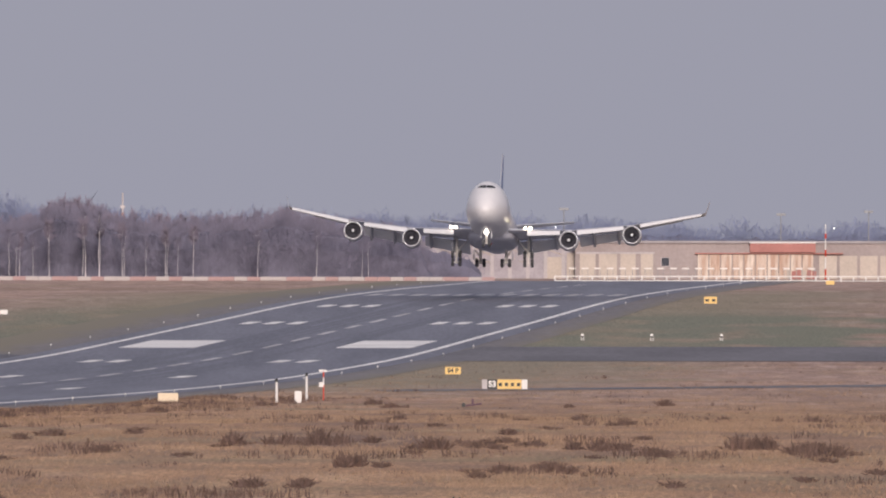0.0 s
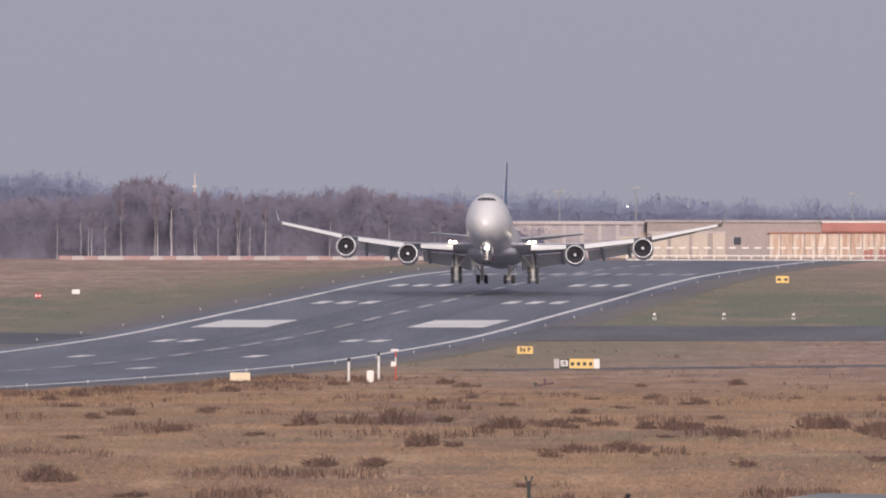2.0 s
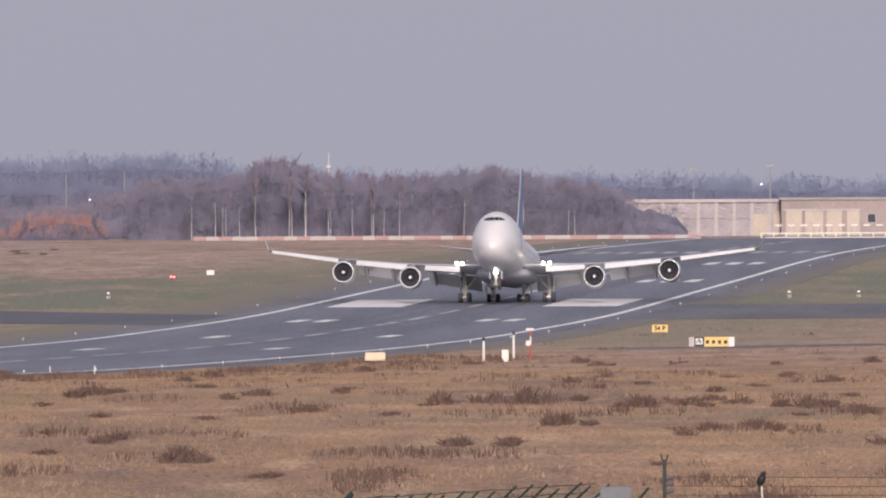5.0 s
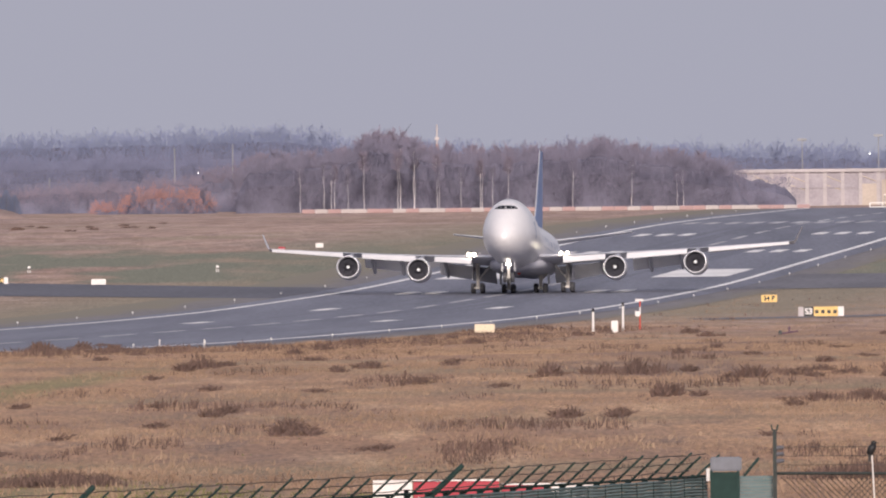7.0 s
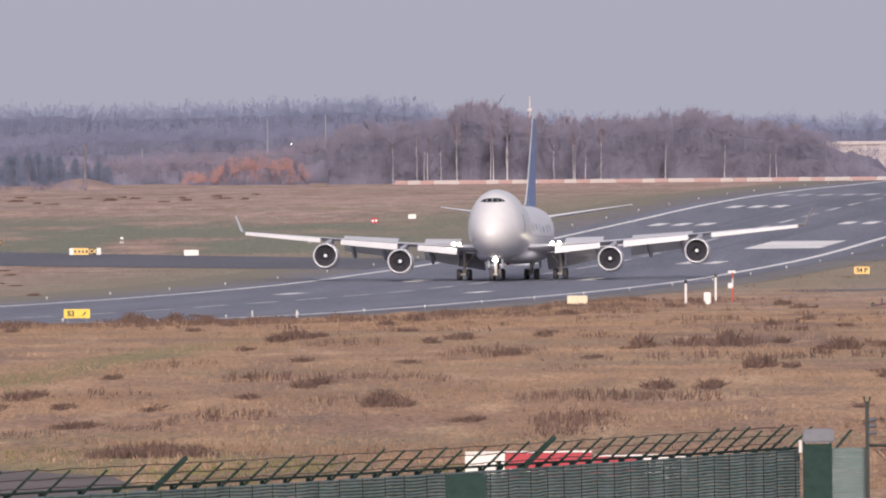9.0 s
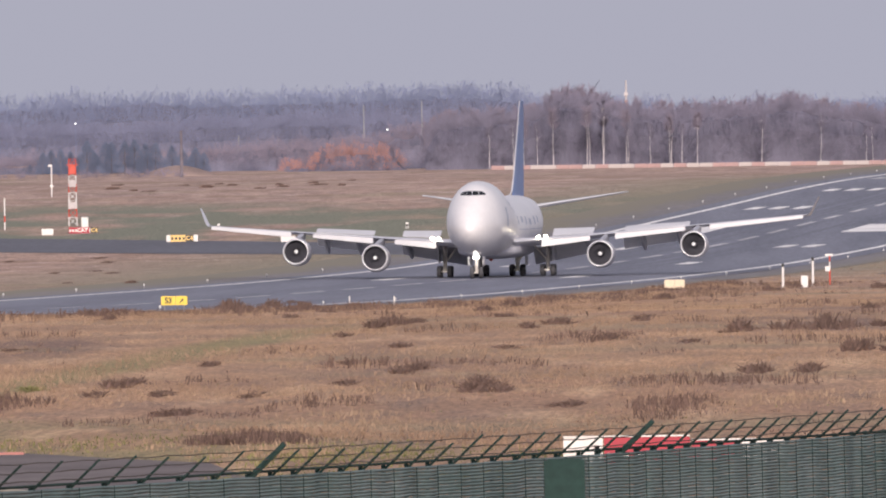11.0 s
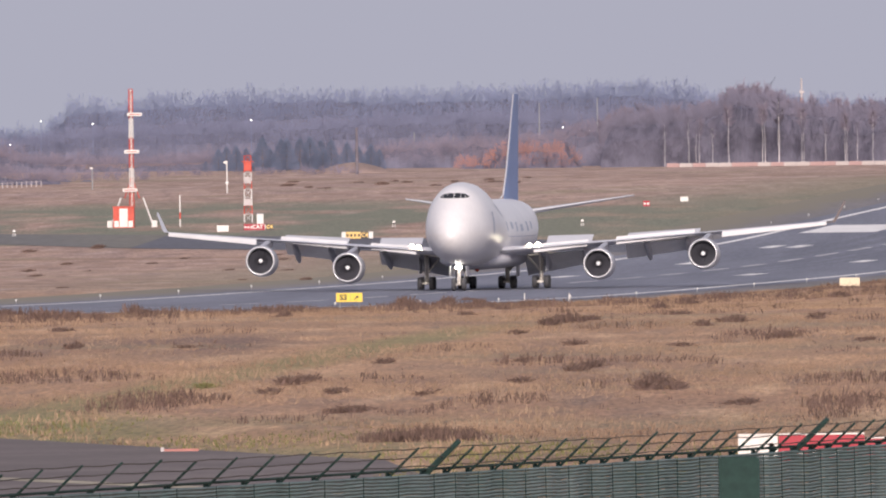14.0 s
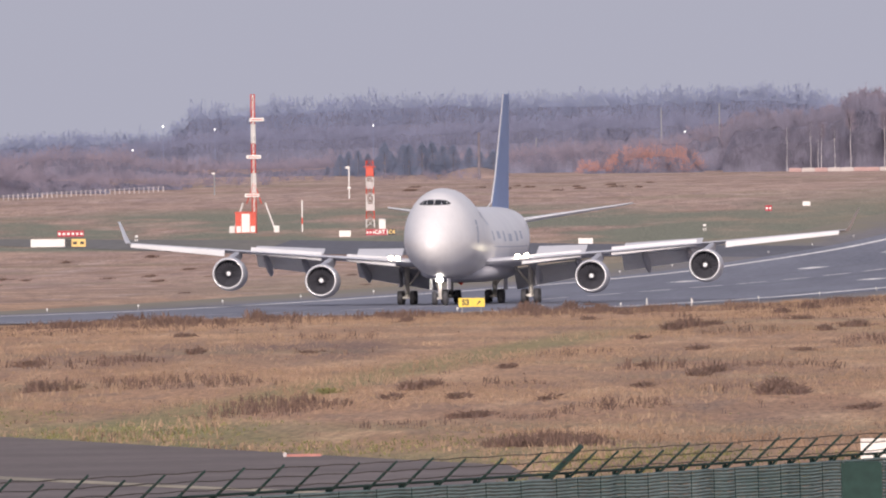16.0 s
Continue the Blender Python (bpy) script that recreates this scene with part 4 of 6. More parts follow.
# ---- glide-path mast, second mast, poles ----
def lattice(th, z0, z1, w0, w1, step, bands):
    """A square lattice mast with bands of red and white."""
    n = max(1, round((z1 - z0) / step))
    for i in range(n):
        a, b = z0 + (z1 - z0) * i / n, z0 + (z1 - z0) * (i + 1) / n
        wa, wb = [w0 + (w1 - w0) * (q - z0) / (z1 - z0) for q in (a, b)]
        bm = bmesh.new()
        ca = [(sx * wa, sy * wa, a) for sx, sy in ((-1, -1), (1, -1), (1, 1), (-1, 1))]
        cb = [(sx * wb, sy * wb, b) for sx, sy in ((-1, -1), (1, -1), (1, 1), (-1, 1))]
        for k in range(4):
            rod(bm, ca[k], cb[k], 0.06, None, 5)
            rod(bm, ca[k], cb[(k + 1) % 4], 0.035, None, 4)
            rod(bm, cb[k], cb[(k + 1) % 4], 0.035, None, 4)
        part("mast_section", bm, bands[min(len(bands) - 1, int((a - z0 + 0.01) / (z1 - z0) * len(bands)))], th)


tx, ty, tz = on_ground(-972, 592)
mast = thing("antenna_mast", pose(tx, ty, tz), "red and white lattice antenna mast with a shelter", "antenna")
K = ty / FOCAL
lattice(mast, 0, 245 * K, 0.28, 0.24, 1.3, [WHITE, RED, RED, WHITE, WHITE, RED, RED, WHITE, WHITE, RED, RED, RED])
part("core", rodded((0, 0, 0), (0, 0, 243 * K), 0.13), WHITE, mast)
for v, a, b in ((211, -6, 20), (277, -12, 14), (345, -16, 10)):
    zz = (411 - v) * K
    part("antenna_bar", boxed(a * K, b * K, -0.7, -0.35, zz - 0.24, zz + 0.24, bevel=0.05), WHITE, mast, "white antenna element")
    part("antenna_slot", boxed((a + 3) * K, (b - 3) * K, -0.74, -0.69, zz - 0.05, zz + 0.05), RED, mast)
for sx in (-1, 1):
    part("brace", rodded((sx * 2.9, 0, 0), (sx * 1.5, 0, 4.0), 0.11), WHITE, mast)
    part("upper_brace", rodded((sx * 1.0, 0, 3.9), (0, 0, 6.8), 0.08), RED, mast)
    part("footing", boxed(sx * 3.0 - 0.35, sx * 3.0 + 0.35, -0.4, 0.4, -0.1, 0.9, bevel=0.05), WHITE, mast)
shelter = thing("equipment_shelter", pose(tx - 0.9, ty - 3.5, gz(ty - 3.5)), "red equipment shelter with a white door", "shelter")
part("body", boxed(-1.4, 1.4, -1.2, 1.2, 0, 2.75, bevel=0.04), RED, shelter)
part("roof", boxed(-1.5, 1.5, -1.3, 1.3, 2.75, 2.9, bevel=0.03), RED, shelter)
part("door", boxed(-0.55, 0.55, -1.26, -1.2, 0.1, 2.6, bevel=0.02), SIGN_W, shelter, "white door")
for sx in (-0.95, 0.95):
    part("panel", boxed(sx - 0.3, sx + 0.3, -1.25, -1.2, 0.1, 0.95), SIGN_W, shelter, "white panel")

sx_, sy_, sz_ = on_ground(-766, 586)
mast2 = thing("lattice_tower", pose(sx_, sy_, sz_), "short red and white lattice tower", "tower")
lattice(mast2, 0, 118 * sy_ / FOCAL, 0.55, 0.45, 1.1, [WHITE, RED, WHITE, WHITE, RED, WHITE, RED, RED])
part("platform", boxed(-0.8, 0.8, -0.6, 0.6, 8.2, 8.35), RED, mast2)
part("dish_box", boxed(-0.5, 0.5, -0.5, 0.5, 7.0, 8.2, bevel=0.05), RED, mast2)
for zz in (2.3, 5.3):
    part("cage", boxed(-0.5, 0.5, -0.62, -0.58, zz, zz + 0.9), PALEPOST, mast2)
c3 = on_ground(-745, 590)
cab3 = thing("cabinet", pose(*c3), "white equipment cabinet beside the tower", "cabinet")
part("body", boxed(-0.45, 0.45, -0.4, 0.4, 0, 1.4, bevel=0.04), WHITE, cab3)
part("roof", boxed(-0.5, 0.5, -0.45, 0.45, 1.4, 1.5), GREYMET, cab3)
post(-887, 536, 592, 0.1, [(0, 0.25, WHITE), (0.25, 0.45, RED), (0.45, 1, WHITE)], "thin red and white post in the grass")
post(-803, 477, 534, 0.1, [(0, 1, WHITE)], "pale lamp post in the far grass", "lamp_post", "lamp", extra=(("lamp_head", -0.5, 0.1, 0.93, 1.0, WHITE), ("box", -0.25, 0.25, 0.3, 0.37, WHITE)))
post(-1042, 485, 525, 0.1, [(0, 1, GREYMET)], "pale lamp post in the far grass", "lamp_post", "lamp", extra=(("lamp_head", -0.4, 0.1, 0.93, 1.0, WHITE),))


def far_pole(u, v0, v1, y, r, m, label, head=True):
    x = place(u, y)
    z1, z0 = height(v0, y), gz(y)
    th = thing("light_pole", pose(x, y, z0), label, "pole")
    part("pole", rodded((0, 0, 0), (0, 0, z1 - z0), r, r * 0.6, 7), m, th)
    if head:
        part("lamp_head", boxed(-0.9, 0.9, -0.3, 0.3, z1 - z0 - 0.1, z1 - z0 + 0.35, bevel=0.05), GREYMET, th)
    return th


for u, v0, y in ((-248, 380, 3330), (-145, 374, 3330), (-400, 436, 3320), (-572, 420, 3000), (863, 377, 3400), (998, 371, 3400), (1382, 380, 3400), (1537, 375, 3400), (-470, 430, 3330)):
    far_pole(u, v0, 480, y, 0.16 if u != -572 else 0.3, GREYMET if u != -572 else TRUNK, "tall pale lighting pole behind the field", u > 500)
far = far_pole(217, 343, 480, 3900, 0.3, PALEPOST, "tall white and red mast beyond the wood", False)
part("red_band", rodded((0, 0, 10), (0, 0, 12), 0.34, None, 8), BARRIER_R, far)
part("platform", boxed(-0.5, 0.5, -0.5, 0.5, 13.0, 13.6), PALEPOST, far)
tip = far_pole(1461, 396, 490, 3100, 0.14, WHITE, "thin red and white mast beside the warehouse", False)
for a, b in ((0.3, 2.2), (4.4, 5.6), (7.6, 8.5)):
    part("red_band", rodded((0, 0, a), (0, 0, b), 0.17, None, 8), RED, tip)

# ---- red and white barrier, white rail, approach lights ----
Y_BAR = 3092.0
barrier = thing("barrier", pose(0, Y_BAR, gz(Y_BAR)), "long low barrier of faded red and white blocks", "barrier")
kinds = {}
for nm, m in (("r", BARRIER_R), ("w", BARRIER_W)):
    kinds[nm] = mesh_of("block", boxed(-1.12, 1.12, -0.3, 0.3, 0.0, 0.72, bevel=0.08), m)
rnd = random.Random(4)
x = place(-12, Y_BAR)
i = 0
while x < place(868, Y_BAR):
    part("block", kinds["rwrwwr"[i % 6]], None, barrier, at=pose(x, rnd.uniform(-0.1, 0.1), 0.0, 0, 0, rnd.uniform(-2, 2)))
    x += 2.3
    i += 1
Y_RAIL = 3098.0
rail = thing("rail_fence", pose(0, Y_RAIL, gz(Y_RAIL)), "long low white rail fence at the runway end", "fence")
x0, x1 = span(982, 1700, Y_RAIL)
part("top_rail", boxed(x0, x1, -0.06, 0.06, 0.78, 0.98, bevel=0.02), WHITE, rail)
part("bottom_rail", boxed(x0, x1, -0.06, 0.06, 0.05, 0.2, bevel=0.02), WHITE, rail)
post_mesh = mesh_of("post", boxed(-0.11, 0.11, -0.08, 0.08, 0.0, 0.95, bevel=0.02), WHITE)
x = x0
while x < x1:
    part("post", post_mesh, None, rail, at=pose(x, 0.02, 0))
    x += 2.2
bar0 = None
for i in range(20):
    m = pose(place(1013 + 22.3 * i, 3130), 3130, gz(3130))
    if bar0 is None:
        bar0 = thing("approach_light_bar", m, "white approach light bar on posts", "light bar", "approach light bars")
        part("bar", boxed(-0.62, 0.62, -0.1, 0.1, 2.02, 2.3, bevel=0.04), SIGN_W, bar0)
        for sx in (-0.5, 0.5):
            part("leg", rodded((sx, 0, 0), (sx, 0, 2.05), 0.035), GREYMET, bar0)
    else:
        copy_thing(bar0, m)

# ---- buildings behind the runway ----
YB = 3210.0
ZB = gz(YB)


def bz(v):
    return height(v, YB) - ZB


ware = thing("warehouse", pose(0, YB, ZB), "long beige warehouse with pale doors and a flat roof", "building")
xa, xb = span(1018, 2100, YB)
wall = part("wall", boxed(xa, xb, 0, 40, 0, bz(430)), CONCRETE, ware)
part("roof", boxed(xa - 0.4, xb, -0.4, 40.4, bz(430), bz(426)), ROOFGREY, ware)
for u0, u1 in ((1026, 1054), (1060, 1092), (1098, 1125), (1134, 1156)):
    a, b = span(u0, u1, YB)
    part("door", boxed(a, b, -0.12, 0, 0, bz(449), bevel=0.03), PANEL, ware, "pale roller door")
a, b = span(1020, 1158, YB)
part("lintel", boxed(a, b, -0.22, 0, bz(449), bz(446)), FRAMEGREY, ware)
a, b = span(1171, 1184, YB)
win = part("window", boxed(a, b, -0.1, 0, bz(470), bz(456)), WINDOWDARK, ware, "dark window")
part("frame", boxed(a - 0.15, b + 0.15, -0.06, 0, bz(471.5), bz(455)), FRAMEGREY, win)
for i in range(10):
    a, b = span(1235 + i * 20.6, 1235 + i * 20.6 + 18.6, YB)
    part("door", boxed(a, b, -0.5, 0, 0, bz(450), bevel=0.03), RUSTY, ware, "pale door with rust streaks")
for i in range(8):
    a, b = span(1450 + i * 36, 1450 + i * 36 + 31, YB)
    part("door", boxed(a, b, -0.14, 0, 0, bz(452), bevel=0.03), PANEL, ware, "pale roller door")
a, b = span(1230, 1492, YB)
part("canopy", boxed(a, b, -0.8, 0, bz(449), bz(447), bevel=0.03), PALE_RED, ware, "thin red canopy edge")
a, b = span(1327, 1443, YB)
hut = part("roof_unit", boxed(a, b, -1.2, -0.02, bz(446), bz(430)), PALE_RED, ware, "pale red upper box with a white rim")
part("roof", boxed(a - 0.15, b + 0.15, -1.35, 0.1, bz(430), bz(428)), SIGN_W, hut)
for i in range(6):
    a, b = span(1392 + i * 9, 1399 + i * 9, YB)
    part("crate", boxed(a, b, -2.6, -1.9, 0, bz(477 + (i % 2) * 2)), PALE_RED if i % 3 else PANEL, ware)

hall = thing("open_hall", pose(0, YB + 6, gz(YB + 6)), "long grey concrete-framed hall with open bays", "building")
xa, xb = span(700, 1017, YB + 6)
part("back_wall", boxed(xa, xb, 0.8, 20, 0, bz(432)), BAYGREY, hall)
part("top_beam", boxed(xa, xb, 0.2, 1.2, bz(434), bz(428), bevel=0.05), FRAMEGREY, hall)
part("mid_beam", boxed(xa, xb, 0.62, 1.0, bz(462), bz(459)), BAYGREY, hall)
col = mesh_of("column", boxed(-0.33, 0.33, 0.3, 0.9, 0, bz(434), bevel=0.05), FRAMEGREY)
u = 745
k = 0
while u < 1017:
    part("column", col, None, hall, at=pose(place(u, YB + 6), 0.05, 0))
    if k % 2:
        part("diagonal", rodded((place(u, YB + 6), 0.76, bz(440)), (place(u + 31, YB + 6), 0.76, bz(452)), 0.12, None, 5), PANEL, hall)
        part("diagonal", rodded((place(u, YB + 6), 0.76, bz(456)), (place(u + 31, YB + 6), 0.76, bz(466)), 0.12, None, 5), PANEL, hall)
    u += 31.5
    k += 1
for u0, u1, v0 in ((965, 1000, 455), (1003, 1016, 448)):
    a, b = span(u0, u1, YB + 6)
    part("infill_panel", boxed(a, b, 0.5, 1.1, 0, bz(v0)), PANEL, hall)


# ---- boundary fence near the camera ----
TOPZ = EYE.z - 4.8
FA, FB = Vector((-12.70, 218.5, 0)), Vector((-0.786, 251.4, 0))
along = (FB - FA).normalized()
across = Vector((along.y, -along.x, 0))       # towards +x
LENGTH = (FB - FA).length
fence = thing("boundary_fence", Matrix(), "green screened fence with outward arms and barbed wire", "fence")


def fence_at(d, z=0.0, off=0.0):
    p = FA + along * d + across * off
    sag = -0.035 * math.sin(d * math.pi / LENGTH)
    return Vector((p.x, p.y, TOPZ + z + sag))


def net():
    """Woven horizontal strips with narrow slits between them."""
    rnd = random.Random(8)
    cols, strips = 200, 60
    d0, d1 = -9.0, LENGTH
    verts, faces = [], []
    fold = [rnd.uniform(-0.03, 0.03) + 0.03 * math.sin(i * 1.3) + 0.03 * math.sin(i * 0.31) for i in range(cols + 1)]
    sagging = [0.006 * math.sin(i * 0.9) + rnd.uniform(-0.004, 0.004) for i in range(cols + 1)]
    for j in range(strips):
        base = len(verts)
        for i in range(cols + 1):
            d = d0 + (d1 - d0) * i / cols
            z = -0.045 * j + sagging[i] * (1 if j % 3 else 0.4)
            for k, out in ((0.0, 0.0), (-0.020, 0.024), (-0.044, -0.002)):
                p = fence_at(d, z + k, fold[i] * (0.4 + j / strips) + out)
                verts.append(p[:])
        for i in range(cols):
            for k in range(2):
                q = base + i * 3 + k
                faces.append((q, q + 1, q + 4, q + 3))
    return raw("screen_net", verts, faces, NET_G)


part("screen_net", net(), None, fence, "pleated green windbreak netting")
part("top_rail", rodded(fence_at(-9, 0.02), fence_at(LENGTH, 0.02), 0.018, None, 8), FENCE_G, fence)


def along_fence(u):
    """The distance along the fence at which a bearing meets it."""
    k = (u - 784) / FOCAL
    return (k * FA.y - FA.x) / (along.x - k * along.y)


BIG_ARMS = [along_fence(-454), along_fence(202)]
rnd = random.Random(12)
arm_places = [(d, False) for d in np.arange(BIG_ARMS[0] - 1.22, -9.0, -1.22)] + [(d, d in BIG_ARMS) for d in [BIG_ARMS[0], *np.linspace(BIG_ARMS[0], BIG_ARMS[1], 18)[1:-1], BIG_ARMS[1]]]
arm_places += [(d, False) for d in np.arange(BIG_ARMS[1] + 0.66, LENGTH, 0.66)]
for at_d, big in arm_places:
    d = float(at_d) + (0.0 if big else rnd.uniform(-0.07, 0.07))
    part("post", rodded(fence_at(d, -2.75, -0.06), fence_at(d, 0.05, -0.06), 0.03 if not big else 0.05), FENCE_G, fence)
    r, ln = (0.045, 0.43) if big else (0.019, rnd.uniform(0.30, 0.40))
    arm = part("arm", rodded(fence_at(d, 0.0, -0.03), fence_at(d, ln, ln * 1.05), r, r * 0.8), FENCE_G, fence, "slanted steel arm")
    part("seam", rodded(fence_at(d + 0.05, -2.7, 0.10), fence_at(d + 0.05, 0.0, 0.07), 0.006, None, 4), FENCE_G, fence)
for q in (0.12, 0.24, 0.36):
    n = 60
    rings = []
    for i in range(n + 1):
        p = fence_at(-9 + (LENGTH + 8) * i / n, q - 0.015 * (i % 2), q)
        rings.append([p + across * 0.007 * c + Vector((0, 0, 0.007 * s)) for c, s in ((1, 0), (0, 1), (-1, 0), (0, -1))])
    part("barbed_wire", loft(rings), WIRE, fence)


def fence_box(u0, u1, v0, v1, y, name, label, m, cap=None):
    a, b = span(u0, u1, y)
    th = thing(name, pose((a + b) / 2, y, gz(y)), label, "post")
    w, top = (b - a) / 2, height(v0, y) - gz(y)
    part("body", boxed(-w, w, -0.15, 0.15, 0, top - (0.22 if cap else 0), bevel=0.02), m, th)
    for sx in (-1, 1):
        part("edge", boxed(sx * w - 0.02, sx * w + 0.02, -0.17, -0.1, 0, top - 0.02), m, th)
    if cap:
        part("cap", boxed(-w - 0.02, w + 0.05, -0.2, 0.2, top - 0.2, top, bevel=0.02), cap, th, "grey metal cap")
        part("insulator", rodded((-w - 0.05, -0.1, top - 0.34), (-w - 0.05, -0.1, top - 0.16), 0.03), SIGN_W, th)
    return th


fence_box(66, 132, 1011, 1100, 236.0, "gate_pillar", "dark green metal gate pillar", FENCE_G)
fence_box(697, 744, 936, 1100, 251.0, "gate_pillar", "dark green gate pillar with a grey metal cap", FENCE_G, CAPMETAL)
a, b = span(744, 806, 252.0)
filler = thing("fence_panel", pose(0, 252.0, gz(252.0)), "narrow green screened fence panel", "fence")
for i in range(56):
    zt = height(970, 252) - gz(252) - 0.045 * i
    part("net_strip", boxed(a, b, -0.006, 0.006, zt - 0.041, zt), NET_G, filler)
part("arm", rodded((a + 0.08, 0, height(970, 252) - gz(252)), (a + 0.3, 0, height(938, 252) - gz(252)), 0.02), FENCE_G, filler)
ep = thing("corner_post", pose(place(809, 251.5), 251.5, gz(251.5)), "dark steel corner post with insulators", "post")
H9 = height(888, 251.5) - gz(251.5)
part("pole", boxed(-0.028, 0.028, -0.035, 0.035, 0, H9, bevel=0.01), DARK_STEEL, ep)
for i, dz in enumerate((0.27, 0.36, 0.46)):
    part("insulator", rodded((0.03, 0, H9 - dz), (0.13, -0.02, H9 - dz + 0.01), 0.035, 0.025), DARK, ep)
for sx in (-0.03, 0.03):
    part("spike", rodded((sx, 0, H9 - 0.02), (sx * 1.6, 0, H9 + 0.07), 0.010, 0.012), FENCE_G, ep)
chain = thing("chain_link_fence", pose(0, 252.5, gz(252.5)), "rusty brown chain-link fence with a dark top rail", "fence")
a, b = span(812, 1420, 252.5)
hz = height(966, 252.5) - gz(252.5)
part("top_rail", rodded((a, 0, hz), (b, 0, hz - 0.05), 0.022), DARK_STEEL, chain)
bm = bmesh.new()
for sgn in (-1, 1):
    x = a - 1.2
    while x < b + 1.2:
        x2 = x + sgn * 1.2
        lo, hi = sorted((x, x2))
        if lo > a and hi < b:
            rod(bm, (x, 0.01 * sgn, hz - 1.25), (x2, 0.01 * sgn, hz - 0.05), 0.006, None, 3)
        x += 0.085
part("mesh", bm, WIRE, chain)
for x in (b - 0.1, (a + b) / 2):
    part("post", rodded((x, 0.03, -0.2), (x, 0.03, hz), 0.03), FENCE_G, chain)
for dz in (0.12, 0.25, 0.38):
    part("wire", rodded((a, 0, hz + dz), (b, 0, hz + dz - 0.03), 0.005, None, 4), WIRE, chain)

# a crow on a leaning stake
YC = 246.0
stake = thing("stake", pose(place(981, YC), YC, gz(YC)), "thin pale leaning wooden stake", "stake")
zs = height(936, YC) - gz(YC)
part("shaft", rodded((0.14, 0, 0), (0.0, 0, zs), 0.014, 0.010), SIGN_W, stake)
crow = thing("crow", pose(place(980, YC), YC, height(936, YC)), "small black crow perched on a stake", "bird")


def blob(rows, n=12):
    return loft([[(cx + r * math.cos(i * math.tau / n), cy + r * 0.8 * math.sin(i * math.tau / n), z) for i in range(n)] for z, r, cx, cy in rows])


part("body", blob([(-0.02, 0.015, -0.02, 0.02), (0.02, 0.045, -0.015, 0.015), (0.08, 0.062, 0.0, 0), (0.13, 0.055, 0.015, 0), (0.16, 0.03, 0.025, 0)]), BIRD, crow, smooth=True)
part("head", blob([(0.14, 0.015, 0.03, 0), (0.16, 0.036, 0.03, 0), (0.19, 0.036, 0.032, 0), (0.21, 0.012, 0.03, 0)]), BIRD, crow, smooth=True)
part("beak", rodded((0.05, 0, 0.18), (0.11, 0, 0.172), 0.012, 0.003, 6), BIRD, crow)
part("tail", boxed(-0.045, -0.012, -0.01, 0.03, -0.09, 0.03), BIRD, crow)

# metal shed roof close to the camera
YS = 150.0
shed = thing("shed", pose(0, YS, gz(YS)), "small shed with a pale grey metal roof", "shed")
g0 = gz(YS)
a, b, c = place(1206, YS), place(1272, YS), place(1500, YS)
z0, z1 = height(938, YS) - g0, height(916, YS) - g0
bm = bmesh.new()
ring0 = [(a, 0, z0), (b, 0, z1), (c, 0, z1 - 0.02), (c, 0, z0 - 0.1), (a, 0, z0 - 0.06)]
part("roof", loft([ring0, [(x + 0.3, 2.0, z) for x, _, z in ring0]]), use("pale_roof_metal", (0.27, 0.27, 0.28), 0.5, 0.2, var=0.1, scale=3), shed)
part("wall", boxed(a + 0.15, c - 0.15, 0.15, 1.9, -1.5, z0 - 0.08), GREYMET, shed)

# red and white sign between fence and apron
YR = 560.0
rs = thing("direction_sign", pose(0, YR, gz(YR)), "long red and white sign standing behind the fence", "sign")
g0 = gz(YR)
top, low = height(974, YR) - g0, height(1020, YR) - g0
for u0, u1, m in ((97, 168, SIGN_W), (169, 322, SIGN_R), (325, 412, SIGN_R), (413, 492, SIGN_W)):
    a, b = span(u0, u1, YR)
    p = part("panel", boxed(a, b - 0.02, -0.15, 0.15, low, top - (0.14 if u0 > 300 else 0), bevel=0.03), m, rs)
    part("rim", boxed(a, b - 0.02, -0.17, 0.17, top - (0.14 if u0 > 300 else 0), top + 0.05 - (0.14 if u0 > 300 else 0)), SIGN_W, p)
    part("leg", rodded((a + 0.3, 0, 0), (a + 0.3, 0, low), 0.05), GREYMET, rs)
    if m is SIGN_R and u0 < 300:
        for k, (c0, c1) in enumerate(((176, 196), (204, 212), (222, 246), (258, 282))):
            q0, q1 = span(c0, c1, YR)
            part("writing_bar", boxed(q0, q1, -0.18, -0.14, low + 0.15, top - 0.50), SIGN_W, p)
    elif m is SIGN_W:
        for c0, c1 in ((152, 161),):
            q0, q1 = span(c0, c1, YR)
            part("writing_bar", boxed(q0, q1, -0.18, -0.14, top - 0.45, top - 0.25), INK, p)


# lit lamps on masts in front of the distant woods
LAMP_GLOW = use("lit_lamp_glass", (1.0, 0.98, 0.95), 0.3, var=0.0, emit=2.0)
for u, v, y in ((-1132, 402, 3420), (-759, 405, 3420), (-1187, 443, 3400), (-206, 424, 3340), (-160, 430, 3340), (983, 402, 3420), (1476, 403, 3420), (-1040, 408, 3420)):
    x, z = place(u, y), gz(y)
    th = thing("lamp_mast", pose(x, y, z), "thin mast with a small lit lamp before the woods", "lamp")
    hh = height(v, y) - z
    # pole takes the far woods' haze colour
    part("pole", rodded((0, 0, 0), (0, 0, hh), 0.07, 0.05, 6), HAZED_FAR, th)
    bm = bmesh.new()
    bmesh.ops.create_uvsphere(bm, u_segments=10, v_segments=6, radius=0.14)
    part("lamp_glass", bm, LAMP_GLOW, th, "lit lamp", at=pose(0, -0.1, hh), smooth=True)

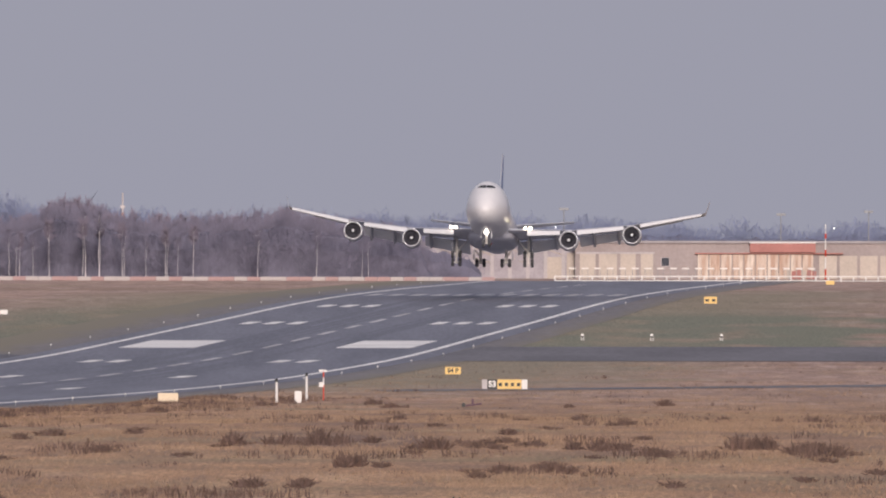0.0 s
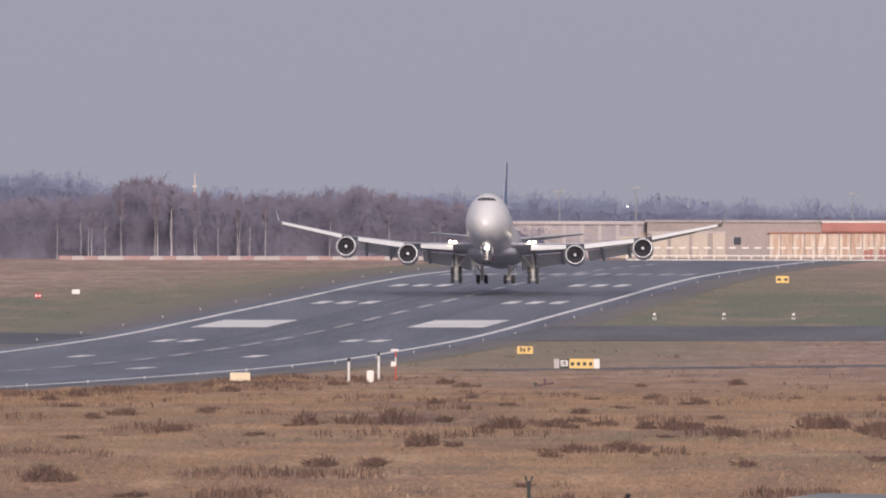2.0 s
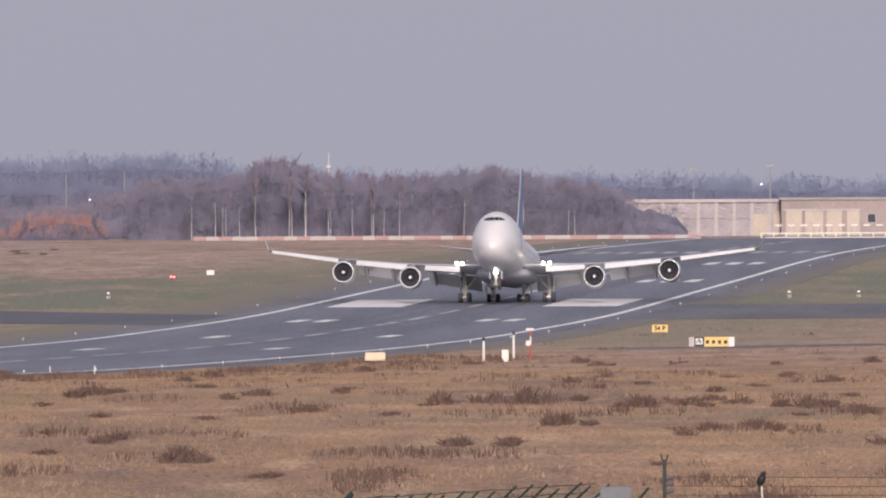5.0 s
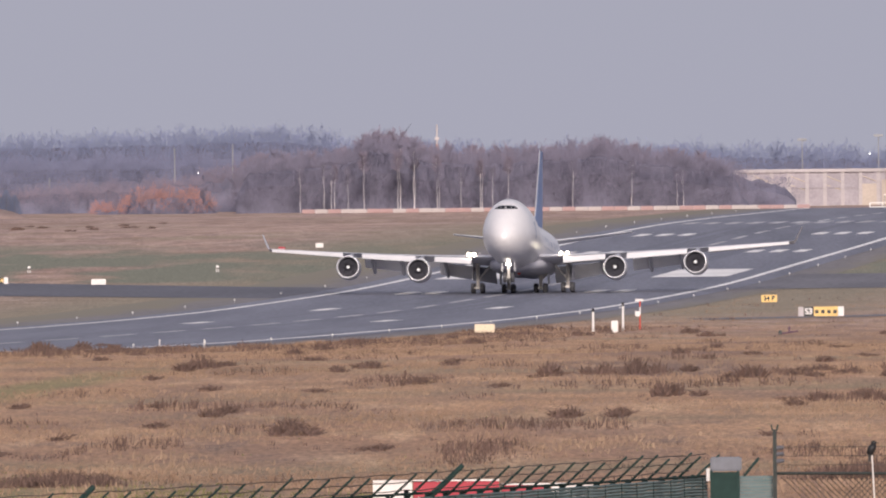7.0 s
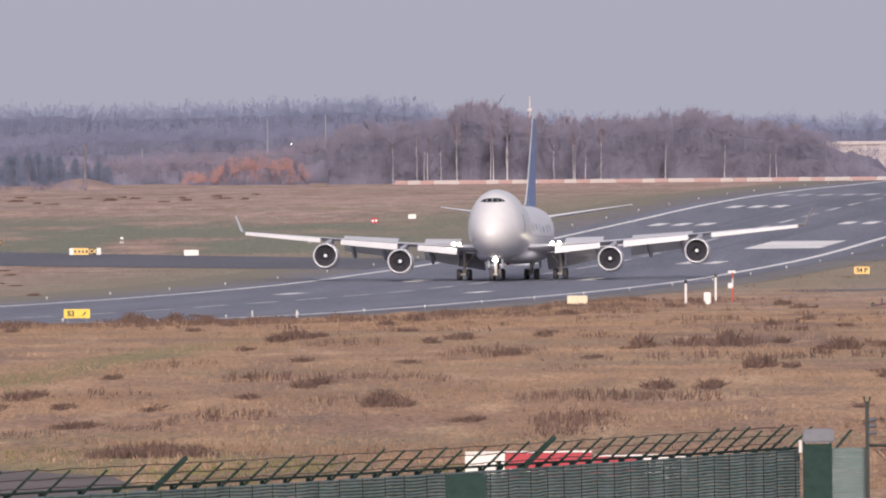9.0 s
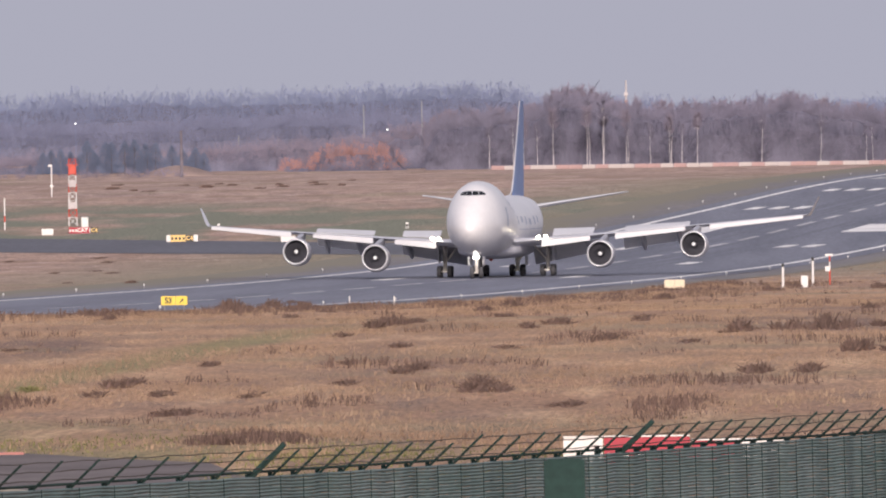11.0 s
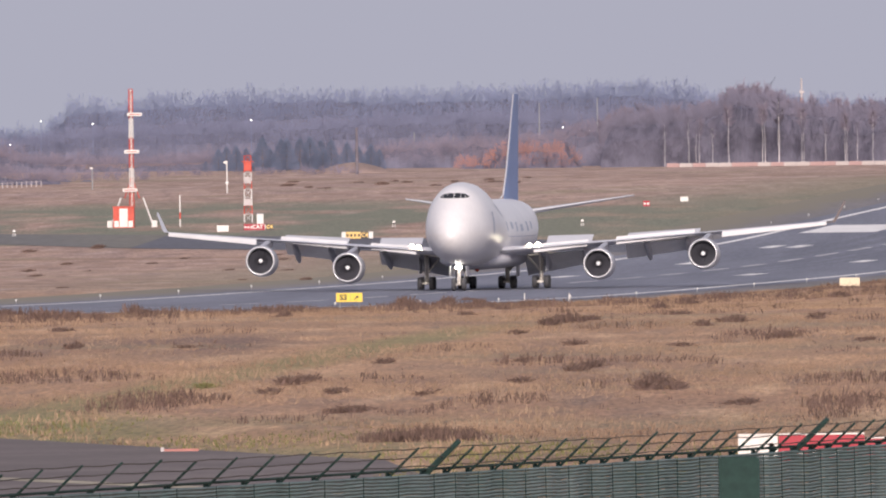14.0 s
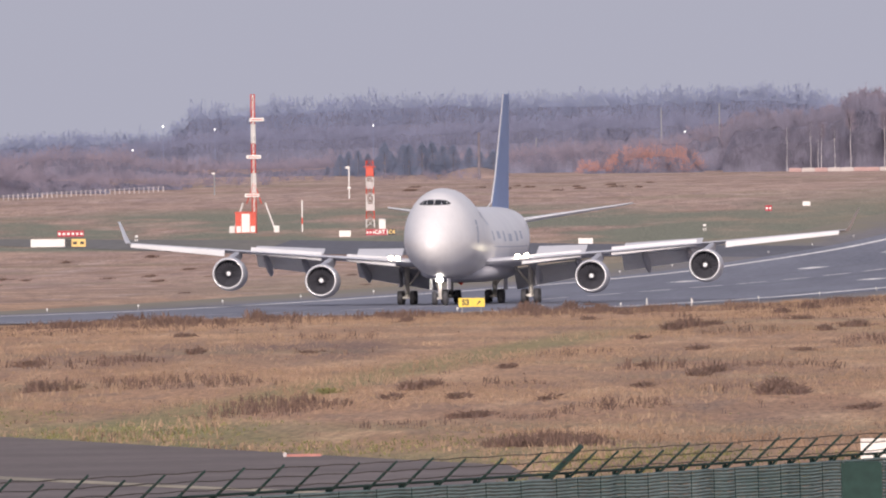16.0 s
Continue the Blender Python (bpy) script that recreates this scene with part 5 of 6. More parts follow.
# row of pale posts along the far field
row = thing("post_fence", Matrix(), "row of short pale posts along the far field", "fence")
pm = mesh_of("post", boxed(-0.07, 0.07, -0.07, 0.07, 0, 0.95, bevel=0.02), PALEPOST)
for i in range(46):
    u = -1520 + 8.6 * i
    y = 2635 + i * 3.3
    part("post", pm, None, row, at=pose(place(u, y), y, gz(y)))
part("wire", rodded((place(-1520, 2635), 2635, gz(2635) + 0.85), (place(-1133, 2783), 2783, gz(2783) + 0.85), 0.03, None, 4), PALEPOST, row)

# orange and white low marker boards on the apron
ob_ = on_ground(-905, 993)
low = thing("apron_marker", pose(*ob_), "low red marker bar lying on the apron", "marker")
part("bar", boxed(-0.3, 0.9, -0.1, 0.1, 0.0, 0.12, bevel=0.02), PALE_RED, low)
part("end_block", boxed(-0.42, -0.3, -0.14, 0.14, 0.0, 0.18, bevel=0.02), PALEPOST, low)

fm = on_ground(838, 721)
fallen = thing("fallen_marker", pose(*fm), "toppled purple-brown marker lying in the grass", "marker")
PURPLE = use("faded_purple_plastic", (0.13, 0.07, 0.10), 0.7, var=0.15)
part("bar", rodded((-0.7, 0, 0.12), (0.75, 0.2, 0.32), 0.08), PURPLE, fallen)
part("base", boxed(-1.05, -0.7, -0.15, 0.15, 0, 0.4, bevel=0.05), SIGN_K, fallen)
part("fin", boxed(-0.15, 0.05, -0.05, 0.05, 0.3, 0.75, bevel=0.03), PURPLE, fallen)


# heap of earth before the thicket
ym = 3030.0
heap = [[(w * math.cos(i * math.tau / 20) * (1 + 0.10 * math.sin(3.1 * i)), 5.0 * w / 7 * math.sin(i * math.tau / 20), z) for i in range(20)] for z, w in ((-0.3, 7.4), (0.5, 6.0), (1.2, 3.9), (1.7, 1.9), (1.9, 0.5))]
mound = part("earth_mound", loft(heap), BARE_EARTH, at=pose(place(-578, ym), ym, gz(ym)), smooth=True)
tagged(mound, "low brown heap of bare earth before the thicket", "mound")

# ---- vegetation ----
def slivers(rng, base, tip, width, verts, faces):
    """Thin upright leaves or twigs as single triangles with a bent tip; arrays of n x 3."""
    n = len(base)
    a = rng.uniform(0, np.pi, n)
    side = np.stack([np.cos(a), np.sin(a) * 0.4, np.zeros(n)], 1) * width[:, None] / 2
    mid = (base * 0.45 + tip * 0.55) + rng.normal(0, 0.06, (n, 3)) * np.linalg.norm(tip - base, axis=1)[:, None]
    k = sum(len(v) for v in verts)
    block = np.stack([base - side, base + side, mid + side * 0.7, tip], 1).reshape(-1, 3)
    verts.append(block)
    idx = k + np.arange(n)[:, None] * 4
    faces.append(np.concatenate([idx, idx + 1, idx + 2, idx + 3], 1))


def stuff_mesh(name, verts, faces, material):
    return raw(name, np.concatenate(verts).tolist(), np.concatenate(faces).tolist(), material)


GZ = np.vectorize(gz)


def by_apron(x, y, d):
    return y + 2.737 * x - 521.6 < d and x < -10


def field(name, seed, count, y0, y1, h0, h1, w, per, material, label, cover, lean=0.35):
    """Tufts over the grassland on the camera's side of the runway; cover(x, y) is the chance that one grows there."""
    rng = np.random.default_rng(seed)
    y = y0 + (y1 - y0) * rng.random(count) ** 1.9
    x = (rng.uniform(-1500, 1650, count) - 784) * y / FOCAL
    ok = (x > -0.67 - 0.0647 * (2593 - y) + 33) & ~((x < -25 - (y - 590) * 0.36) & (y < 850) & (x < -14)) | ((y < 690) & (x > -24))
    p = np.array([cover(a, b) if o else 0.0 for a, b, o in zip(x, y, ok)])
    keep = ok & (rng.random(count) < p)
    x, y, p = x[keep], y[keep], p[keep]
    n = len(x)
    verts, faces = [], []
    tall = rng.uniform(h0, h1, n) * (0.55 + 0.6 * p)
    for _ in range(per):
        bx, by = x + rng.normal(0, 0.16, n), y + rng.normal(0, 0.16, n)
        base = np.stack([bx, by, GZ(by) - 0.03], 1)
        t = base + np.stack([rng.normal(0, lean, n) * tall, rng.normal(0, lean, n) * tall, tall * rng.uniform(0.7, 1.1, n)], 1)
        slivers(rng, base, t, rng.uniform(w * 0.6, w * 1.4, n), verts, faces)
    ob = new(name, stuff_mesh(name, verts, faces, material))
    return tagged(ob, label, "grass", kind="stuff")


def patch(x, y, s=0.09, q=0.02, o=0.0):
    return noise.noise(Vector((x * s + o, y * q, o)))


field("dry_grass", 1, 230000, 560, 2130, 0.07, 0.20, 0.04, 3, STRAW, "dry straw-coloured grass tufts", lambda x, y: 0.12 if by_apron(x, y, 46) else min(1, max(0.08, 0.55 + 1.3 * patch(x, y))))
field("tall_dry_grass", 2, 24000, 600, 1700, 0.14, 0.34, 0.035, 4, use("pale_straw", (0.37, 0.258, 0.176), 0.95, var=0.15, scale=0.05, island=0.34, leafy=True), "taller pale dry grass in drifts", lambda x, y: min(1, max(0, 2.6 * patch(x, y, 0.11, 0.03, 7.0) - 0.15)), 0.25)
field("dead_weeds", 3, 46000, 620, 2100, 0.18, 0.50, 0.032, 6, HEATH, "brown dead weeds standing in drifts", lambda x, y: min(1, max(0.035, 3.4 * patch(x, y, 0.14, 0.035, 21.0) - 0.8)), 0.25)
field("green_grass", 4, 30000, 560, 900, 0.08, 0.22, 0.06, 3, GREENTUFT, "short green grass along the apron", lambda x, y: min(1, max(0, 0.5 + 1.6 * patch(x, y, 0.12, 0.03, 3.0))) if by_apron(x, y, 50) else 0.02)


def verge(name, seed, count, h0, h1, material, label):
    """Rough growth along the near edge of the runway."""
    rng = np.random.default_rng(seed)
    y = rng.uniform(930, 1720, count)
    off = 33.5 + 16 * rng.random(count) ** 1.5
    x = -0.67 - 0.0647 * (2593 - y) + off
    lumps = np.array([0.55 + 0.9 * max(-0.3, noise.noise(Vector((a * 0.25, b * 0.03, seed)))) for a, b in zip(x, y)])
    verts, faces = [], []
    for _ in range(3):
        base = np.stack([x + rng.normal(0, 0.2, count), y + rng.normal(0, 0.3, count), GZ(y) - 0.05], 1)
        tall = rng.uniform(h0, h1, count) * lumps
        slivers(rng, base, base + np.stack([rng.normal(0, 0.3, count) * tall, rng.normal(0, 0.3, count) * tall, tall], 1), rng.uniform(0.03, 0.07, count), verts, faces)
    return tagged(new(name, stuff_mesh(name, verts, faces, material)), label, "grass", kind="stuff")


verge("verge_grass", 31, 12000, 0.15, 0.48, STRAW, "rough dry grass along the runway edge")
verge("verge_weeds", 32, 9000, 0.20, 0.75, HEATH, "dark dead weeds along the runway edge")


def shrub(u, v, wpx, hpx, seed, material=HEATH, label="dark brown heath shrub in the dry grass", squash=1.0):
    x, y, z = on_ground(u, v)
    px = FOCAL / y
    w, h = wpx / px, hpx / px
    rng = np.random.default_rng(seed)
    n = int(300 + 100 * w)
    a = rng.uniform(-1, 1, n)
    bx = a * w / 2
    by = rng.normal(0, 1.0, n) * min(14.0, 1.5 + w)
    env = np.array([0.5 + 0.75 * noise.noise(Vector((q * 1.1, seed * 3.1, 0))) for q in bx]) * (1 - 0.6 * np.abs(a) ** 3)
    tall = h * np.clip(env + rng.normal(0, 0.2, n), 0.10, 1.15)
    base = np.stack([bx, by, GZ(y + by) - z - 0.05], 1)
    t = base + np.stack([rng.normal(0, 0.22, n), rng.normal(0, 0.2, n), tall], 1)
    verts, faces = [], []
    slivers(rng, base, t, rng.uniform(0.035, 0.10, n), verts, faces)
    ob = new("heath_shrub", stuff_mesh("heath_shrub", verts, faces, material))
    ob.matrix_basis = pose(x, y, z)
    return tagged(ob, label, "shrub", "heath shrubs")


SHRUBS = [(550, 786, 200, 30), (770, 795, 60, 30), (840, 788, 90, 20), (935, 790, 70, 18), (620, 824, 66, 32), (1080, 796, 90, 30), (1160, 804, 60, 28),
          (1330, 794, 120, 32), (1450, 806, 120, 36), (900, 838, 80, 22), (990, 836, 70, 30), (420, 786, 60, 30), (277, 731, 44, 18), (15, 741, 40, 18),
          (1036, 741, 24, 14), (90, 772, 60, 14), (250, 762, 60, 16), (440, 862, 60, 26), (525, 862, 60, 26), (1108, 752, 30, 16), (700, 722, 60, 12),
          (-343, 742, 70, 18), (-200, 770, 75, 28), (-40, 882, 70, 26), (80, 917, 60, 16), (-1352, 868, 70, 28), (-962, 750, 60, 30), (-1112, 752, 110, 26),
          (-482, 741, 80, 24), (-1300, 755, 70, 20), (-690, 874, 60, 22), (-52, 890, 60, 20), (-182, 856, 50, 22), (-740, 748, 60, 22), (1550, 836, 26, 24), (-610, 925, 40, 20)]
rnd = random.Random(77)
for i, (u, v, w, h) in enumerate(SHRUBS):
    shrub(u, v, w * 0.8, h * 0.9, 100 + i)
    for j in range(1 + int(w > 65)):
        shrub(u + rnd.uniform(-0.9, 0.9) * w, v + rnd.uniform(-7, 7), rnd.uniform(14, 30), rnd.uniform(9, 20), 300 + 3 * i + j, label="small clump of dead brown weeds")
for i in range(46):
    shrub(rnd.uniform(-1450, 1560), rnd.uniform(712, 900), rnd.uniform(12, 34), rnd.uniform(7, 17), 500 + i, label="small clump of dead brown weeds")
for i in range(18):
    shrub(rnd.uniform(-700, -250), rnd.gauss(521, 3.5), rnd.uniform(8, 24), rnd.uniform(3, 6), 700 + i, label="small clump of dead brown weeds in the far field")
for i in range(24):
    shrub(rnd.uniform(-1500, -620), rnd.gauss(668, 14), rnd.uniform(8, 26), rnd.uniform(3, 7), 740 + i, label="small clump of dead brown weeds beyond the runway")
shrub(-842, 878, 34, 14, 180, GREENTUFT, "low green bush in the dry grass")


def bare_tree(seed, tall, bark, twig, spread=0.26, bend=0.012, start=0.30, twigs=90):
    """Trunk with limbs, and a crown of many thin twigs; returns the two meshes."""
    rng = np.random.default_rng(seed)
    bm = bmesh.new()
    pts = [Vector((0, 0, -0.3))]
    for i in range(1, 6):
        pts.append(Vector((rng.normal(0, bend) * tall, rng.normal(0, bend) * tall, tall * 0.9 * i / 5)))
    r = tall * (0.0048 if start > 0.5 else 0.0065)
    for i in range(5):
        rod(bm, pts[i], pts[i + 1], r * (1 - i / 5.6), r * (1 - (i + 1) / 5.6), 6)
    tips = []
    for k in range(22):
        f = start + (0.98 - start) * k / 22
        j = min(4, int(f * 5))
        p = pts[j].lerp(pts[j + 1], f * 5 - j)
        a = rng.uniform(0, math.tau)
        ln = tall * spread * (1.15 - f * 0.75) * rng.uniform(0.7, 1.3)
        q = p + Vector((math.cos(a) * ln * 0.8, math.sin(a) * ln * 0.8, ln * rng.uniform(0.6, 1.2)))
        rod(bm, p, q, r * 0.20, r * 0.05, 4)
        tips.append((p, q))
    trunk = mesh_of("trunk", bm, bark)
    verts, faces = [], []
    n = 26 if start > 0.5 else twigs
    for p, q in tips:
        t = rng.uniform(0.15, 1.0, n)
        base = np.array(p)[None] * (1 - t[:, None]) + np.array(q)[None] * t[:, None]
        d = rng.normal(0, 0.5, (n, 3)) + np.array((q - p).normalized())[None] * 0.5 + np.array([0, 0, 0.75])
        ln = rng.uniform(0.4, 1.2, n) * tall / 15
        slivers(rng, base, base + d * ln[:, None], rng.uniform(0.012, 0.030, n), verts, faces)
    return trunk, stuff_mesh("crown", verts, faces, twig)


def top_of_wood(u):
    return float(np.interp(u, [-140, -60, 0, 70, 90, 170, 190, 300, 420, 520, 560, 640, 740, 760], [392, 386, 384, 372, 354, 352, 372, 382, 374, 366, 378, 388, 404, 440]))


VARIANTS = [bare_tree(30 + i, 12.0, BIRCH if i < 3 else TRUNK, TWIG_RED if i % 2 else TWIG, 0.13 if i < 3 else 0.24, bend=0.006 if i < 3 else 0.014, start=0.66 if i < 3 else 0.25) for i in range(8)]
rnd = random.Random(21)


def plant(u, y, tall, k, label):
    m = pose(place(u, y), y, gz(y), 0, 0, rnd.uniform(0, 360)) @ Matrix.Diagonal((tall / 12, tall / 12, tall / 12, 1))
    tree = thing("birch_tree" if k < 3 else "bare_tree", m, label, "tree", "trees of the wood")
    part("trunk", VARIANTS[k][0], None, tree, "pale birch trunk" if k < 3 else "")
    part("crown", VARIANTS[k][1], None, tree)


for i in range(110):
    u = -135 + 880 * (i + rnd.random()) / 110
    y = rnd.uniform(3164, 3205)
    top = height(top_of_wood(u) + rnd.uniform(-4, 26), y) - gz(y)
    if top < 2.5:
        continue
    k = rnd.choice((3, 4, 5, 6, 7, 3, 5, 7))
    plant(u, y, top, k, "bare leafless tree with dense brown twigs")
for u in (-24, 14, 30, 37, 57, 87, 146, 152, 172, 178, 214, 218, 257, 290, 295, 313, 345, 455, 560, 640, 655):
    y = rnd.uniform(3102, 3112)
    plant(u + rnd.uniform(-3, 3), y, (height(top_of_wood(u) + rnd.uniform(10, 44), y) - gz(y)), rnd.choice((0, 1, 2)), "slim white-stemmed birch at the edge of the wood")


def cloud(rng, c, r, hz, n, px, verts, faces, lean=0.3):
    """A crown as a loose ovoid cloud of fine twigs round the point c."""
    d = rng.normal(0, 1, (n, 3))
    d /= np.linalg.norm(d, axis=1)[:, None]
    lump = 1 + 0.22 * np.sin(d[:, 0] * 5 + c[0]) * np.sin(d[:, 2] * 6 + c[1]) + 0.12 * np.sin(d[:, 0] * 11 + c[1])
    at = d * (rng.random(n) ** 0.42 * lump)[:, None] * np.array([r, r * 0.8, hz]) + c
    grow = (d * 0.6 + np.array([0, 0, 0.52]) + rng.normal(0, lean + 0.05, (n, 3))) * (rng.uniform(3.4, 7.8, n) / px)[:, None]
    slivers(rng, at, at + grow, rng.uniform(0.45, 0.9, n) / px, verts, faces)


def woods(name, seed, u0, u1, y0, y1, top, material, label, ridges=2, wide=3.2, dense=1.22, inside=WOOD_SHADE):
    """A wood of uncounted trees: rows of uneven twiggy crowns one behind the other, with a closed understorey sheet
    behind them, darkened as inner shade.
    """
    rng = np.random.default_rng(seed)
    verts, faces, backing = [], [], set()
    for k in range(ridges):
        ya = y0 + (y1 - y0) * k / ridges
        deep = (y1 - y0) / ridges
        ground = gz(ya)
        px = FOCAL / ya
        us = np.arange(u0, u1 + 4, 4.0)
        grid = []
        for u in us:
            ends = max(0.12, min(1.0, (u - u0 + 3) / 26, (u1 - u + 7) / 26)) ** 0.5
            q = 7 * noise.noise(Vector((u * 0.05, seed * 1.7, k * 5.0))) + 4 * noise.noise(Vector((u * 0.17, seed * 2.7, k * 5.0)))
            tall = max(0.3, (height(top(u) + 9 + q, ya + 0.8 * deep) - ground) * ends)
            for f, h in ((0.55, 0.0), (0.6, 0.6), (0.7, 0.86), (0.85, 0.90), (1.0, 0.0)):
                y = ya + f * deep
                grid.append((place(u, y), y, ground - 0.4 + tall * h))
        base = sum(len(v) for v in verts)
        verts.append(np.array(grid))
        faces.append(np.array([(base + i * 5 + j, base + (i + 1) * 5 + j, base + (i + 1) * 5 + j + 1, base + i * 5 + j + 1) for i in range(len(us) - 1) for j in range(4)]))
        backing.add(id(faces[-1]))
        u = u0 + 2
        while u < u1:
            r = wide * rng.uniform(0.55, 1.25)
            ends = max(0.15, min(1.0, (u - u0 + 4) / 26, (u1 - u + 4) / 26)) ** 0.5
            yy = ya + deep * rng.uniform(0.05, 0.5)
            tall = (height(top(u) + rng.normal(-1, 5) + (10 if rng.random() < 0.3 else 0), yy) - ground) * ends
            if tall > 0.6:
                r = min(r, tall * 0.75)
                hz = min(tall * 0.5, r * rng.uniform(1.0, 1.5))
                cloud(rng, np.array([place(u, yy), yy, ground + tall - hz]), r, hz, max(60, int(dense * math.pi * r * hz * px * px / 5)), px, verts, faces)
                low = tall - 2 * hz
                if low > 0.5:
                    cloud(rng, np.array([place(u, yy), yy, ground + low * 0.6]), r * 0.9, low * 0.75, max(40, int(dense * math.pi * r * low * 0.6 * px * px / 8)), px, verts, faces, 0.2)
            u += r * px * rng.uniform(0.45, 0.85)
    me = stuff_mesh(name, verts, faces, material)
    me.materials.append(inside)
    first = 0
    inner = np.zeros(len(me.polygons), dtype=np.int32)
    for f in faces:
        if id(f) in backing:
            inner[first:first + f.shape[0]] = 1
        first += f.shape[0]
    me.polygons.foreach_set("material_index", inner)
    return tagged(new(name, me), label, "woodland", kind="stuff")


def curve(us, vs):
    return lambda u: float(np.interp(u, us, vs))


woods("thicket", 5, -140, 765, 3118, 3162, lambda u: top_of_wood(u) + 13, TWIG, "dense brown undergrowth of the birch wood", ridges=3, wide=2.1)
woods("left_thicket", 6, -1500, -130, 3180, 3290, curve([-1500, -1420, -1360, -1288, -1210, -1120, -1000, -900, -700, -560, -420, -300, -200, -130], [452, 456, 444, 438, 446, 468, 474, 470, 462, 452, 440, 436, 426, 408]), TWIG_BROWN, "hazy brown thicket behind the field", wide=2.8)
woods("russet_hedge", 7, -405, -175, 3130, 3170, curve([-405, -338, -330, -250, -195, -178], [482, 474, 456, 451, 454, 474]), RUSSET, "russet-leaved hedge in front of the wood", wide=1.5)
for k, (a, b, y, ta, tb) in enumerate(((-1530, -1350, 2712, 470, 478), (-1400, -1230, 2757, 474, 486), (-1290, -1090, 2815, 484, 496), (-1150, -930, 2875, 492, 502))):
    woods("field_brush", 40 + k, a, b, y, y + 30, curve([a, b], [ta, tb]), TWIG_BROWN, "brown leafless brush along the edge of the field", wide=2.2)
woods("edge_brush", 11, -1500, -560, 2985, 3010, curve([-1500, -1000, -560], [508, 502, 496]), TWIG_BROWN, "low brown brush at the far field edge", wide=1.4)
woods("mid_woods", 9, -1520, 100, 3600, 3900, curve([-1520, -1300, -1150, -1090, -900, -620, -560, -300, -76, 100], [456, 448, 430, 416, 410, 404, 398, 396, 392, 398]), HAZED_MID, "hazy leafless wood in the distance", ridges=3, wide=3.4)
woods("far_woods", 10, -1520, 760, 4300, 4700, curve([-1520, -1340, -1250, -1120, -1080, -900, -620, -560, -300, -118, -40, 60, 200, 420, 760], [434, 418, 418, 416, 372, 362, 350, 358, 354, 348, 350, 366, 376, 380, 392]), HAZED_FAR, "distant hazy wooded ridge", wide=4.2)
woods("right_woods", 12, 560, 1900, 3700, 4000, curve([560, 700, 900, 1100, 1250, 1400, 1500, 1700, 1900], [390, 388, 392, 396, 402, 406, 400, 398, 398]), HAZED_FAR, "dark hazy woods beyond the warehouses", wide=3.0)
woods("hall_brush", 13, 700, 850, 3160, 3190, curve([700, 740, 790, 850], [414, 420, 430, 448]), TWIG, "bare brown bushes before the open hall", wide=1.6, dense=0.7, ridges=1)


def conifer(seed):
    """A tapered stem in a full, soft crown of needles."""
    rng = np.random.default_rng(seed)
    verts, faces = [], []
    n = 2600
    f = rng.random(n) ** 1.15
    a = rng.uniform(0, math.tau, n)
    reach = 1.9 * (1 - f ** 1.5) ** 0.8 * (1 + 0.12 * np.sin(f * 23 + 2 * np.sin(a + seed))) * rng.random(n) ** 0.4
    base = np.stack([np.cos(a) * reach, np.sin(a) * reach, 0.2 + f * 11.2], 1)
    tip = base + np.stack([np.cos(a) * 0.15, np.sin(a) * 0.15, rng.uniform(0.2, 0.9, n)], 1)
    slivers(rng, base, tip, rng.uniform(0.05, 0.10, n), verts, faces)
    return mesh_of("trunk", rodded((0, 0, -0.3), (0, 0, 11.0), 0.16, 0.03, 7), TRUNK), stuff_mesh("crown", verts, faces, EVERGREEN)


FIRS = [conifer(5), conifer(6), conifer(7)]
for i in range(20):
    u = -850 + 330 * (i + rnd.random()) / 20
    y = rnd.uniform(3140, 3172)
    s = (height(float(np.interp(u, [-850, -760, -700, -600, -520], [462, 442, 440, 434, 452])) + rnd.uniform(-7, 20), y) - gz(y)) / 11.8
    if s < 0.1:
        continue
    fir = thing("conifer", pose(place(u, y), y, gz(y), 0, 0, rnd.uniform(0, 360)) @ Matrix.Diagonal((s * 2.3, s * 2.3, s, 1)), "dark bluish conifer behind the field", "tree", "conifers behind the field")
    k = rnd.randrange(3)
    part("trunk", FIRS[k][0], None, fir)
    part("crown", FIRS[k][1], None, fir)

# thin bare trees before the russet hedge
for i in range(7):
    u = -405 + 235 * (i + rnd.random()) / 7
    y = rnd.uniform(3112, 3122)
    plant(u, y, rnd.uniform(2.0, 5.2), rnd.choice((3, 4, 5, 6, 7)), "thin bare tree before the russet hedge")


# ---- motion of the aircraft ----
HEIGHTS = ((0, 6.05), (0.5, 5.25), (1, 4.45), (1.5, 3.65), (2, 2.75), (2.5, 2.05), (3, 1.45), (3.5, 1.0), (4, 0.75), (5, 0.5), (6, 0.35), (7, 0.22), (8, 0.0), (8.5, -0.1), (10, -0.03), (11, 0.0), (16, 0.0))
BEND = ((0, 1.0), (2.5, 1.0), (4, 0.75), (5.5, 0.34), (7, 0.11), (9, 0.045), (11, 0.0), (16, 0.0))


def bent(s, hinges, t):
    """How far a length of the wing is bent upwards at a time: hinges at two places along the span."""
    q = float(np.interp(t, [b[0] for b in BEND], [b[1] for b in BEND]))
    m = Matrix()
    for x, z, a in ((12.0, 4.22, 5.3), (21.2, 4.95, 4.5))[:hinges]:
        h = Matrix.Translation((s * x, 0, z))
        m = m @ h @ pose(0, 0, 0, 0, -s * a * q, 0) @ h.inverted()
    return m


